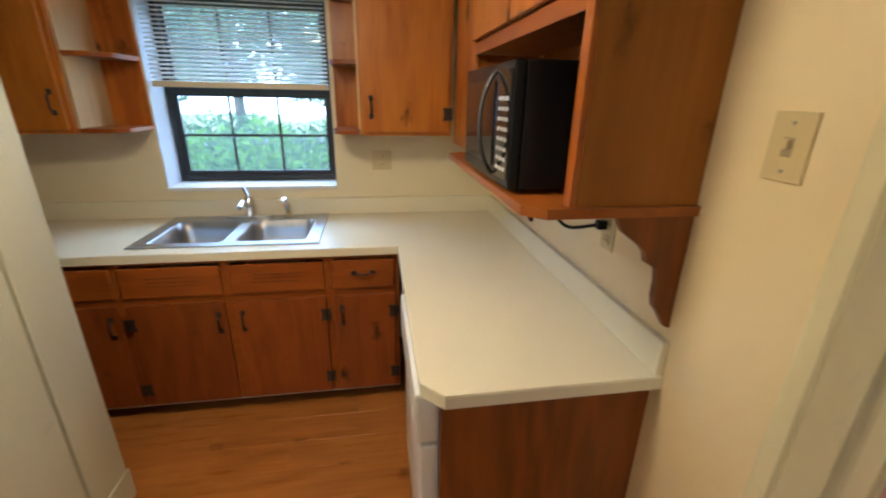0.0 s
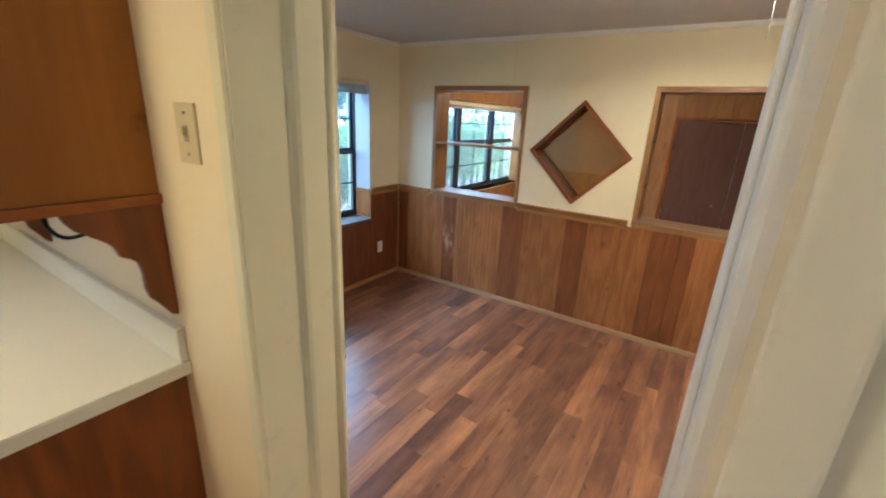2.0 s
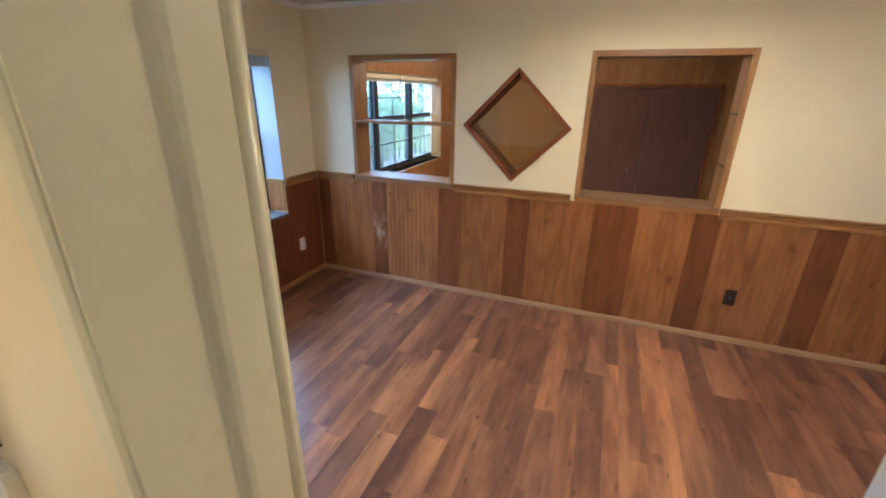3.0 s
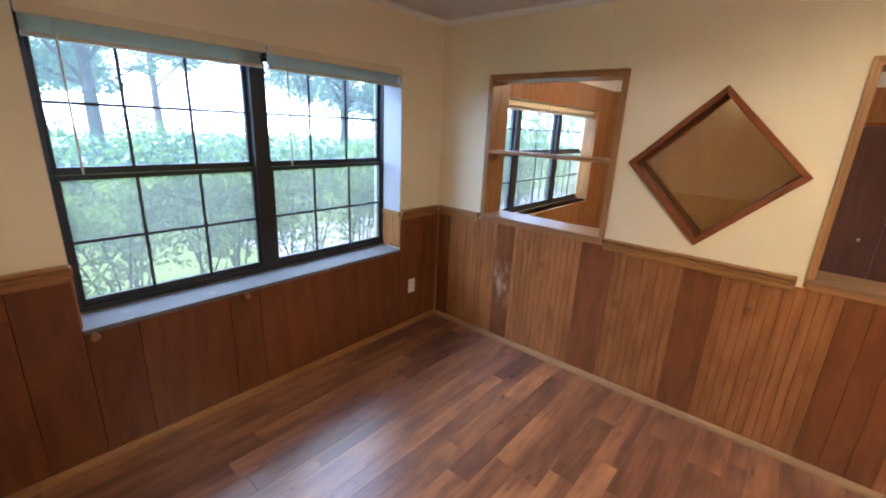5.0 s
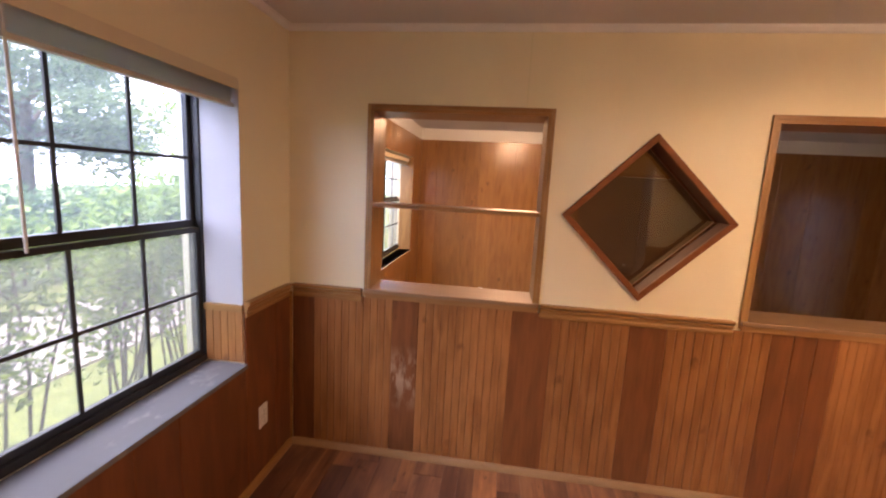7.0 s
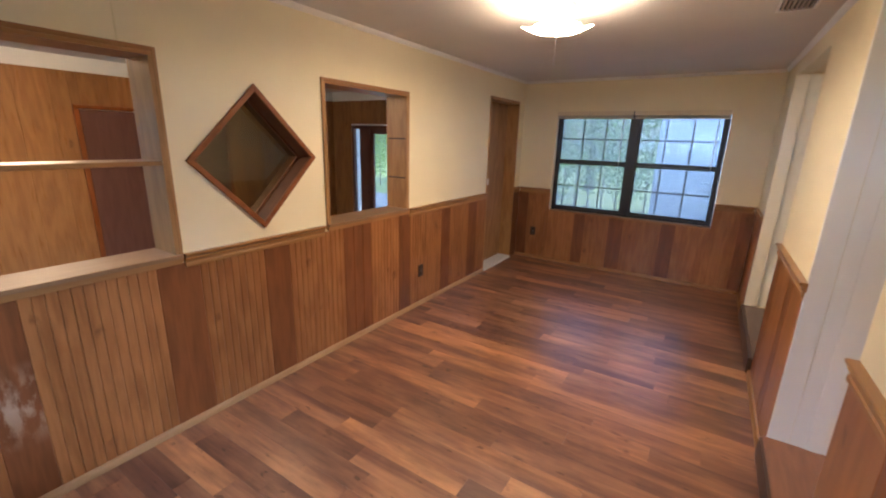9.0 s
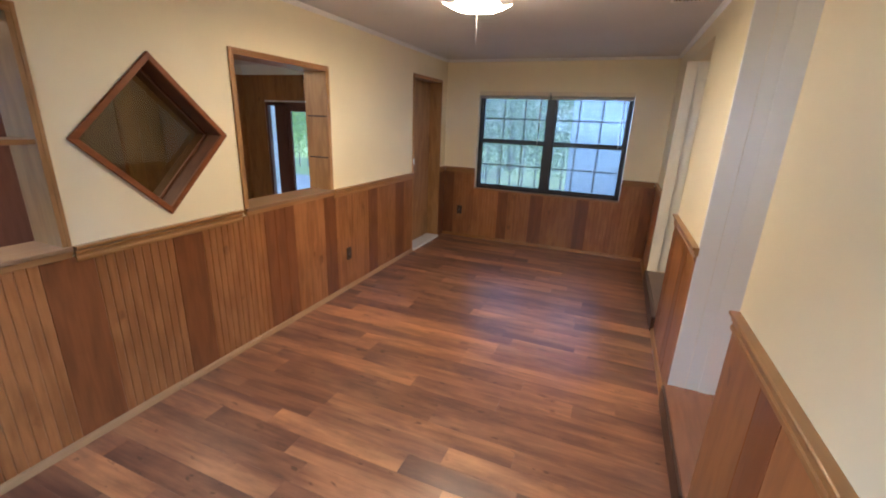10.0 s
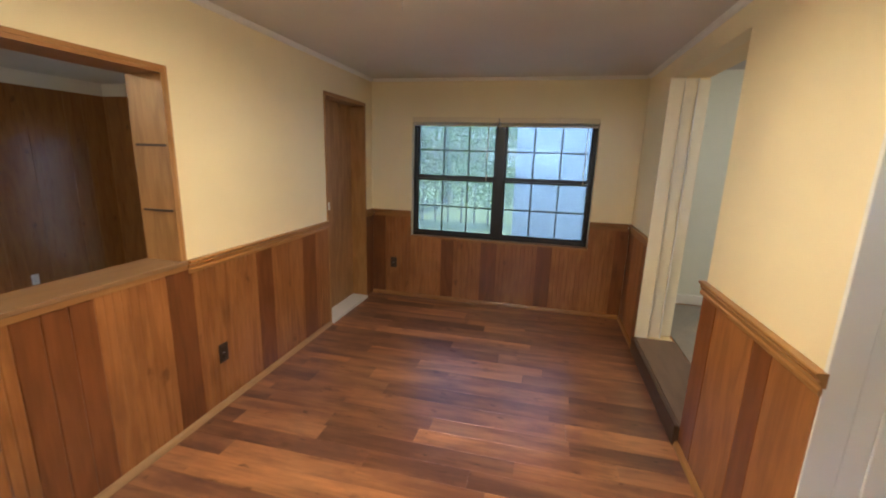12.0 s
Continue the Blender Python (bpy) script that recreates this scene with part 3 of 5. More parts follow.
wainscot("wainscot_west_north", "y", XW, 1, [(*q[:3], 0) for q in run(0.66, YN - 0.008, [0.36, 0.17, 0.5, 0.2], False)], 0.0, WZ, "brown oak wainscot north of the kitchen doorway")
wainscot("wainscot_west_middle", "y", XW, 1, [(-1.18, -1.0, 1, 0), (-1.0, -0.62, 0, 0), (-0.62, -0.48, 1, 0), (-0.48, -0.21, 0, 0)], 0.0, WZ, "brown oak plank wainscot between the openings")
wainscot("wainscot_west_south", "y", XW, 1, run(YS + 0.008, O2[0], [0.2, 0.4], True), 0.0, WZ, "brown oak wainscot in the corner")
# reveal of the north window, below the rail
for x0, x1 in ((W1[1] - 0.007, W1[1] - 0.001), (W1[0] + 0.001, W1[0] + 0.007)):
    bm = bmesh.new()
    for i in range(5):
        box(bm, x0, x1, YN + 0.002 + i * 0.038, YN + 0.038 + i * 0.038, 0.688, WZ, 0.002)
    structure("reveal_panel", bm, WAINS, "oak beadboard strip in the window reveal", "panel")

RAILP = [(0.008, -0.024), (0.016, -0.024), (0.018, -0.018), (0.018, -0.006), (0.014, -0.001), (0.014, 0.008), (0.021, 0.014), (0.022, 0.022), (0.018, 0.026), (0.030, 0.034), (0.034, 0.038), (0.034, 0.046), (0.030, 0.049), (0, 0.049), (0, 0.001), (0.008, 0.001)]


def rail(name, axis, face, out, lo, hi, profile=RAILP, z=WZ):
    bm = bmesh.new()
    if axis == "y":
        prism(bm, [(face + out * a, z + b) for a, b in profile], "y", lo, hi)
    else:
        prism(bm, [(face + out * a, z + b) for a, b in profile], "x", lo, hi)
    return structure(name, bm, RAIL if axis == "y" else RAILX, "moulded oak chair rail on the wainscot", "trim")


for lo, hi in ((P1[1] + 0.03, YN - 0.03), (P2[1] + 0.045, P1[0] - 0.022), (-2.16, P2[0] - 0.022), (YS, -2.99)):
    rail("chair_rail", "y", XE, -1, lo, hi)
rail("chair_rail", "y", XW, 1, 0.665, YN)
rail("chair_rail", "y", XW, 1, -1.20, -0.20)
rail("chair_rail", "y", XW, 1, YS, O2[0])
rail("chair_rail", "x", YN, -1, W1[1], XE - 0.03)
rail("chair_rail", "x", YN, -1, XW + 0.03, W1[0])
rail("chair_rail", "x", YS, 1, W2[1], XE - 0.03)
rail("chair_rail", "x", YS, 1, XW + 0.03, W2[0])
for x0, x1 in ((W1[1] - 0.012, W1[1]), (W1[0], W1[0] + 0.012)):
    structure("reveal_rail", boxes((x0, x1, YN, YN + 0.2, WZ, WZ + 0.035), bevel=0.004), FRAMEY, "oak rail in the window reveal", "trim")

SHOEP = [(0, 0), (0.020, 0), (0.020, 0.010), (0.016, 0.024), (0.010, 0.034), (0, 0.038)]
bm = bmesh.new()
prism(bm, [(XE - 0.008 - a, b) for a, b in SHOEP], "y", -2.16, YN - 0.008)
structure("baseboard", bm, SHOE, "light scuffed pine shoe moulding", "baseboard")
bm = bmesh.new()
prism(bm, [(YN - 0.008 - a, b) for a, b in SHOEP], "x", XW + 0.008, XE - 0.03)
structure("baseboard", bm, RAILX, "oak shoe moulding under the window", "baseboard")
bm = bmesh.new()
prism(bm, [(YS + 0.008 + a, b) for a, b in SHOEP], "x", XW + 0.03, XE)
structure("baseboard", bm, RAILX, "oak shoe moulding", "baseboard")
bm = bmesh.new()
for lo, hi in ((0.66, YN - 0.03), (-1.18, -0.21), (YS + 0.03, O2[0])):
    prism(bm, [(XW + 0.008 + a, b) for a, b in SHOEP], "y", lo, hi)
structure("baseboard", bm, RAIL, "oak shoe moulding", "baseboard")
structure("corner_trim", boxes((XE - 0.02, XE - 0.008, YN - 0.02, YN - 0.008, 0.03, WZ), bevel=0.003), RAIL, "thin oak corner strip", "trim")

# ---- the two square openings and the diamond ----


def opening(y0, y1, name):
    t = thing(name, (XE, (y0 + y1) / 2, PZ0), "square opening lined with oak boards", "opening", "wall openings", "structure")
    part("jamb", boxes((XE - 0.012, DX0 + 0.01, y0, y0 + 0.018, PZ0 + 0.022, PZ1 - 0.018), bevel=0.002), FRAMEW, t)
    part("jamb", boxes((XE - 0.012, DX0 + 0.01, y1 - 0.018, y1, PZ0 + 0.022, PZ1 - 0.018), bevel=0.002), FRAMEW, t)
    part("head", boxes((XE - 0.012, DX0 + 0.01, y0, y1, PZ1 - 0.018, PZ1), bevel=0.002), FRAMEY, t)
    part("sill", boxes((XE - 0.028, DX0 + 0.02, y0 - 0.012, y1 + 0.012, PZ0, PZ0 + 0.022), bevel=0.004), SILLW, t, "worn pale oak sill board")
    part("trim", boxes((XE - 0.014, XE, y0 - 0.017, y0, PZ0 - 0.02, PZ1 + 0.02), bevel=0.003), FRAMEW, t)
    part("trim", boxes((XE - 0.014, XE, y1, y1 + 0.017, PZ0 - 0.02, PZ1 + 0.02), bevel=0.003), FRAMEW, t)
    part("trim", boxes((XE - 0.014, XE, y0, y1, PZ1, PZ1 + 0.02), bevel=0.003), FRAMEY, t)
    part("apron", boxes((XE - 0.018, XE - 0.008, y0 - 0.01, y1 + 0.01, PZ0 - 0.03, PZ0 - 0.001), bevel=0.003), FRAMEY, t)
    return t


o1 = opening(P1[0], P1[1], "opening_1")
part("shelf", boxes((XE - 0.006, DX0 - 0.01, P1[0] + 0.018, P1[1] - 0.018, 1.436, 1.458), bevel=0.004), FRAMEY, o1, "pale oak shelf")
o2 = opening(P2[0], P2[1], "opening_2")
for z in (1.583, 1.252):
    for y in (P2[0] + 0.018, P2[1] - 0.024):
        part("shelf_groove", boxes((XE + 0.002, DX0 - 0.012, y, y + 0.006, z, z + 0.012)), DARKSTEP, o2)

dia = thing("diamond_opening", (XE, cy, cz), "diamond-shaped opening with a deep red-oak frame and glass", "opening", kind="structure")
for k in range(4):
    ang = math.pi / 4 + k * math.pi / 2
    u = Vector((math.cos(ang), math.sin(ang)))
    v = Vector((-u.y, u.x))
    d, L = h / math.sqrt(2), h / math.sqrt(2)
    c = Vector((cy, cz)) + u * d
    bm = bmesh.new()
    q = [c + v * (L + 0.016) + u * 0.016, c - v * (L + 0.016) + u * 0.016, c - v * (L - 0.014) - u * 0.014, c + v * (L - 0.014) - u * 0.014]
    prism(bm, [tuple(p) for p in q], "x", XE - 0.018, XE)
    bmesh.ops.bevel(bm, geom=[e_ for e_ in bm.edges], offset=0.003, segments=1, affect="EDGES")
    part("frame_board", bm, DIAMOND, dia)
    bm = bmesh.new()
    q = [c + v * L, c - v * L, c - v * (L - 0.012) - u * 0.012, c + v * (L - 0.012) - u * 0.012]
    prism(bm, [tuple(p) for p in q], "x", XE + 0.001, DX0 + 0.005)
    part("lining_board", bm, DIAMOND_SHADE, dia)
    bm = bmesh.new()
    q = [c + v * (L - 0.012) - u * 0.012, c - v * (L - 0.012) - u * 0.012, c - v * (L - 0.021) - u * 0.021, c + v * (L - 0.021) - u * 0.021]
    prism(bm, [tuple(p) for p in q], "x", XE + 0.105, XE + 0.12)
    part("glazing_bead", bm, DIAMOND_SHADE, dia)
bm = bmesh.new()
g = h - 0.02
prism(bm, [(cy, cz + g), (cy + g, cz), (cy, cz - g), (cy - g, cz)], "x", XE + 0.121, XE + 0.125)
gl = part("pane", bm, SMOKED, dia, "smoked glass pane")
gl.visible_shadow = False

structure("wall_seam", boxes((XE - 0.0012, XE, 1.428, 1.434, PZ1 + 0.02, ZC - 0.03)), TRIM, "faint vertical board seam in the wall", "trim")

# ---- windows ----


def window(name, x0, x1, z0, z1, y, units, cols, rows, meet, into, label, lower=SCREEN, upper=GLASS):
    """Dark aluminium single-hung window in a wall along x; into: the way of the room (+1 or -1 in y)."""
    w = thing(name, ((x0 + x1) / 2, y, z0), label, "window", kind="structure")
    f = 0.032
    part("window_frame", boxes((x0, x1, y - 0.035, y + 0.035, z1 - f, z1), (x0, x1, y - 0.035, y + 0.035, z0, z0 + f),
                               (x0, x0 + f, y - 0.035, y + 0.035, z0 + f, z1 - f), (x1 - f, x1, y - 0.035, y + 0.035, z0 + f, z1 - f), bevel=0.003), ALU, w)
    uw = (x1 - x0) / units
    for u in range(units):
        a, b = x0 + u * uw + f, x0 + (u + 1) * uw - f
        if u:
            part("mullion", boxes((a - f - 0.045, a - f + 0.045, y - 0.04, y + 0.04, z0 + f, z1 - f), bevel=0.004), ALU, w)
            a += 0.012
        if u < units - 1:
            b -= 0.012
        for up in (0, 1):
            c, d = (meet, z1 - f) if up else (z0 + f, meet)
            ys = y + (-into) * 0.012 if up else y + into * 0.012
            e_ = 0.022
            sash = part("sash", boxes((a, b, ys - 0.012, ys + 0.012, d - e_, d), (a, b, ys - 0.012, ys + 0.012, c, c + e_ + (0.012 if up else 0.006)),
                                      (a, a + e_, ys - 0.012, ys + 0.012, c + e_, d - e_), (b - e_, b, ys - 0.012, ys + 0.012, c + e_, d - e_), bevel=0.002), ALU, w)
            p = part("pane", boxes((a + e_, b - e_, ys - 0.002, ys + 0.002, c + e_, d - e_)), upper if up else lower, sash)
            p.visible_shadow = False
            bm = bmesh.new()
            for i in range(1, cols):
                x = a + e_ + (b - a - 2 * e_) * i / cols
                box(bm, x - 0.007, x + 0.007, ys + into * 0.003, ys + into * 0.011, c + e_, d - e_)
            for i in range(1, rows):
                z = c + e_ + (d - c - 2 * e_) * i / rows
                box(bm, a + e_, b - e_, ys + into * 0.0025, ys + into * 0.0105, z - 0.007, z + 0.007)
            part("muntin_grid", bm, MUNTIN, sash)
    return w


window("window_1", W1[0] + 0.005, W1[1] + 0.02, W1[2] + 0.004, W1[3], 2.905, 2, 3, 2, 1.325, -1, "dark aluminium double window with muntin grids")
window("window_2", W2[0] + 0.005, W2[1] - 0.005, W2[2] + 0.004, W2[3], -3.275, 2, 3, 2, 1.345, 1, "dark aluminium double window with muntin grids", SCREEN_S, SCREEN_S)
window("window_3", WK[0] + 0.005, WK[1] - 0.005, WK[2] + 0.004, WK[3], 2.90, 1, 3, 2, 1.715, -1, "dark aluminium kitchen window over the sink", GLASS)
window("window_4", 4.18, 7.1, WD[2] + 0.004, WD[3], 2.87, 3, 2, 2, 1.36, -1, "dark aluminium triple den window")
structure("sill", boxes((W1[0], W1[1], YN - 0.02, 2.87, W1[2] - 0.02, W1[2] + 0.002), bevel=0.004), SILL, "white painted deep window sill", "sill")
structure("sill", boxes((W2[0], W2[1], -3.25, YS + 0.012, W2[2] - 0.02, W2[2] + 0.002), bevel=0.003), RAILX, "thin oak window sill", "sill")
structure("sill", boxes((WK[0], WK[1], YN - 0.012, 2.87, WK[2] - 0.02, WK[2] + 0.002), bevel=0.004), WHITE, "white painted kitchen window sill", "sill")


# thin sheets over the reveals that carry the painted daylight colour
for nm, (x0, x1, z0, z1), zb in (("reveal", W1, WZ + 0.037), ("reveal", WK, WK[2] + 0.003)):
    for cheek in ((x0, x0 + 0.003, YN + 0.001, 2.868, zb, z1 - 0.0035), (x1 - 0.003, x1, YN + 0.001, 2.868, zb, z1 - 0.0035), (x0, x1, YN + 0.001, 2.868, z1 - 0.003, z1)):
        structure(nm, boxes(cheek), REVEAL_DAYLIT, "window reveal with cool dimmed daylight in its colour", "reveal")


def blind(name, x0, x1, y, z1, drop, slats, into, label, closed=False):
    """Venetian blind; drop: how far it hangs. Raised slats lie as a stack on the bottom rail."""
    b = thing(name, ((x0 + x1) / 2, y, z1), label, "blind", "window blinds")
    part("headrail", boxes((x0, x1, y - 0.02, y + 0.02, z1 - 0.03, z1), bevel=0.003), BLIND, b)
    part("bottom_rail", boxes((x0 + 0.004, x1 - 0.004, y - 0.014, y + 0.014, z1 - drop, z1 - drop + (0.03 if closed else 0.016)), bevel=0.003), CREAMRAIL if closed else BLIND, b)
    step = (drop - 0.05) / max(1, slats)
    me = None
    for i in range(slats):
        z = z1 - 0.034 - (i + 0.5) * step
        if me is None:
            bm = bmesh.new()
            tilt = 0.0058 if closed else 0.0
            prism(bm, [(-0.0125, -tilt), (0, 0.002), (0.0125, tilt), (0.0125, tilt + 0.0009), (0, 0.0029), (-0.0125, -tilt + 0.0009)], "x", x0 + 0.006, x1 - 0.006)
            me = mesh_of("slat", bm, SLATM if closed else BLIND)
        s = new("slat", me)
        s.parent = b
        s.matrix_parent_inverse = b.matrix_basis.inverted()
        s.location = (0, y, z)
    if not closed:
        part("valance", boxes((x0 - 0.002, x1 + 0.002, y + into * 0.022, y + into * 0.030, z1 - 0.042, z1 + 0.006), bevel=0.002), CREAMRAIL, b, "cream vinyl valance")
        bm = bmesh.new()
        rod(bm, (x0 + 0.1, y + into * 0.024, z1 - 0.02), (x0 + 0.1, y + into * 0.024, z1 - 0.62), 0.004, 0.004, 8)
        part("tilt_wand", bm, BLIND, b)
    return b


m1 = (W1[0] + W1[1]) / 2 - 0.02
blind("blind", W1[0] + 0.01, m1 - 0.012, 2.706, 1.972, 0.115, 14, -1, "white blind drawn fully up")
blind("blind", m1 + 0.012, W1[1] - 0.01, 2.706, 1.972, 0.115, 14, -1, "white blind drawn fully up")
blind("blind", W2[0] + 0.005, 2.33, -3.20, 1.965, 0.08, 12, 1, "white blind drawn fully up")
blind("blind", 2.345, W2[1] - 0.005, -3.20, 1.965, 0.08, 12, 1, "white blind drawn fully up")
blind("blind", WK[0] + 0.01, WK[1] - 0.01, 2.72, 2.215, 0.475, 20, -1, "white kitchen blind drawn halfway down", True)
blind("blind", WD[0], 5.6, 2.76, 1.88, 0.08, 10, -1, "white blind drawn fully up")
blind("blind", 5.62, WD[1] - 0.01, 2.76, 1.88, 0.08, 10, -1, "white blind drawn fully up")

# ---- doorway between kitchen and dining room, wide opening, steps ----
df = thing("door_frame_1", (0.8, 0.2, KZ), "cream painted doorway lining and casing", "door frame", kind="structure")
part("jamb", boxes((KX - 0.004, XW - 0.05, D1[1] - 0.006, D1[1] + 0.01, KZ, 2.25), bevel=0.002), TRIM, df)
part("jamb", boxes((KX - 0.004, XW - 0.09, D1[0] - 0.01, D1[0] + 0.004, KZ, 2.25), bevel=0.002), WHITE, df)
part("head", boxes((KX - 0.004, XW - 0.09, D1[0], D1[1], 2.235, 2.26), bevel=0.002), TRIM, df)
bm = bmesh.new()
prism(bm, [(KX, D1[1] - 0.002), (KX - 0.007, D1[1] - 0.002), (KX - 0.012, D1[1] + 0.003), (KX - 0.012, 0.634), (KX - 0.008, 0.642), (KX, 0.644)], "z", KZ, 2.3)
part("casing", bm, TRIM, df)
part("casing", boxes((KX - 0.012, KX, D1[0], D1[1] - 0.007, 2.245, 2.3), bevel=0.004), TRIM, df)
bm = bmesh.new()
prism(bm, [(0.812, D1[1] - 0.006), (0.820, D1[1] - 0.009), (0.828, D1[1] - 0.016), (0.838, D1[1] - 0.019), (0.906, D1[1] - 0.019), (0.912, D1[1] - 0.006)], "z", KZ, 2.235)
part("stop", bm, TRIM, df)
part("stop", boxes((0.775, 0.835, D1[0] + 0.004, D1[0] + 0.012, KZ, 2.235), bevel=0.004), WHITE, df)
bm = bmesh.new()
rod(bm, (0.926, D1[1] - 0.008, KZ), (0.926, D1[1] - 0.008, 2.235), 0.014, 0.014, 18)
part("bead", bm, TRIM, df, smooth=True)
part("casing", boxes((XW - 0.049, XW - 0.033, D1[1] - 0.004, 0.66, KZ, 2.29), bevel=0.003), TRIM, df)
part("casing", boxes((XW - 0.088, XW + 0.004, -0.222, -0.204, KZ, 2.29), bevel=0.003), WHITE, df, "white painted edge board")
structure("trim", boxes((0.583, 0.70, -0.214, -0.202, KZ, KZ + 0.085), bevel=0.003), WHITE, "short white baseboard on the cross wall", "baseboard")
structure("trim_stub", boxes((0.571, 0.585, -0.275, -0.222, KZ, 2.25), bevel=0.005), CASING, "cream casing on the wall end", "trim")
structure("threshold", boxes((0.70, XW + 0.02, -0.21, 0.66, KZ - 0.03, KZ + 0.004), bevel=0.006), KTHRESH, "brown wooden threshold", "threshold")
structure("step_nosing", boxes((XW + 0.004, XW + 0.035, -0.2, 0.655, 0.0, KZ - 0.002), bevel=0.008), DARKSTEP, "dark rubber-edged step to the kitchen", "step")
structure("step_side", boxes((0.69, XW + 0.005, O2[0], O2[1], 0.0, KZ + 0.008), bevel=0.006), STEPTOP, "brown wooden step of the wide opening", "step")
structure("step_side_nosing", boxes((XW + 0.006, XW + 0.035, O2[0], O2[1], 0.0, KZ + 0.006), bevel=0.008), DARKSTEP, "dark nosing on the step of the wide opening", "step")
of = thing("door_frame_2", (0.85, O2[0], KZ), "white painted boards lining the wide opening", "door frame", kind="structure")
part("casing", boxes((XW - 0.088, XW + 0.012, O2[0] - 0.02, O2[0] + 0.004, KZ + 0.008, O2[2]), bevel=0.003), CASING, of)
part("jamb", boxes((0.805, XW - 0.09, -2.5, -2.462, KZ + 0.008, O2[2]), bevel=0.004), CASING, of)
part("corner_bead", boxes((0.796, 0.804, -2.5, -2.452, KZ + 0.008, O2[2]), bevel=0.002), WHITE, of)
part("corner_bead", boxes((XW - 0.090, XW - 0.0885, -2.48, -2.42, KZ + 0.008, O2[2]), bevel=0.0005), WHITE, of)
part("jamb", boxes((KX, 0.795, -2.55, -2.52, KZ + 0.008, O2[2]), bevel=0.004), CASING, of)
structure("baseboard", boxes((-2.4, KX, -3.55, -3.535, KZ, KZ + 0.10), bevel=0.003), WHITE, "white baseboard of the side room", "baseboard")

# ---- door at the south end of the east wall ----
door = thing("door_1", (3.85, -2.57, 0.03), "closed brown beadboard wood door in an oak frame", "door", kind="structure")
bm = bmesh.new()
pts = [(3.86 - (v - 0.008), -2.97 + u) for u, v in plank_profile(0.79, 0.09)]
prism(bm, [(3.895, -2.97)] + pts[1:-1] + [(3.895, -2.18)], "z", 0.03, 2.05)
part("leaf", bm, DOORW, door)
for y0, y1 in ((-2.99, -2.97), (-2.18, -2.16)):
    part("jamb", boxes((XE - 0.012, DX0, y0, y1, 0.0, 2.07), bevel=0.003), FRAMEW, door)
part("head", boxes((XE - 0.012, DX0, -2.99, -2.16, 2.05, 2.085), bevel=0.003), FRAMEY, door)
part("threshold", boxes((XE - 0.03, DX0, -2.97, -2.18, 0.0, 0.028), bevel=0.006), WHITE, door, "pale metal threshold")
part("latch_plate", boxes((XE - 0.018, XE - 0.012, -2.19, -2.165, 1.08, 1.15), bevel=0.002), WHITEPLATE, door)

# ---- kitchen ----


def pull(parent, x, y, z, face="y"):
    """Small black iron bow handle on a vertical leaf, with a plate at each end."""
    bm = bmesh.new()
    if face == "y":
        for dz in (-0.045, 0.045):
            box(bm, x - 0.011, x + 0.011, y - 0.005, y, z + dz - 0.012, z + dz + 0.012, 0.002)
        for a, b in (((0, -0.045), (0.02, -0.025)), ((0.02, -0.025), (0.02, 0.025)), ((0.02, 0.025), (0, 0.045))):
            rod(bm, (x, y - 0.004 - a[0], z + a[1]), (x, y - 0.004 - b[0], z + b[1]), 0.005, 0.005, 8)
    return part("handle", bm, IRON, parent, "black iron bow handle")


def drawer_pull(parent, x, y, z):
    bm = bmesh.new()
    for dx in (-0.045, 0.045):
        box(bm, x + dx - 0.014, x + dx + 0.014, y - 0.005, y, z - 0.01, z + 0.012, 0.002)
    for a, b in (((-0.045, 0), (-0.025, 0.018)), ((-0.025, 0.018), (0.025, 0.018)), ((0.025, 0.018), (0.045, 0))):
        rod(bm, (x + a[0], y - 0.004 - a[1], z), (x + b[0], y - 0.004 - b[1], z - 0.003), 0.005, 0.005, 8)
    return part("handle", bm, IRON, parent, "black iron bow handle")


def hinge(parent, x, y, z, side):
    bm = bmesh.new()
    box(bm, x - 0.004, x + 0.004, y - 0.010, y, z - 0.03, z + 0.03, 0.002)
    prism(bm, [(x, z - 0.03), (x + side * 0.03, z - 0.034), (x + side * 0.024, z), (x + side * 0.03, z + 0.034), (x, z + 0.03)], "y", y - 0.004, y)
    prism(bm, [(x, z - 0.03), (x - side * 0.02, z - 0.03), (x - side * 0.02, z + 0.03), (x, z + 0.03)], "y", y - 0.004, y)
    return part("hinge", bm, IRON, parent, "black iron butterfly hinge")


FY = 2.06    # face of the sink run


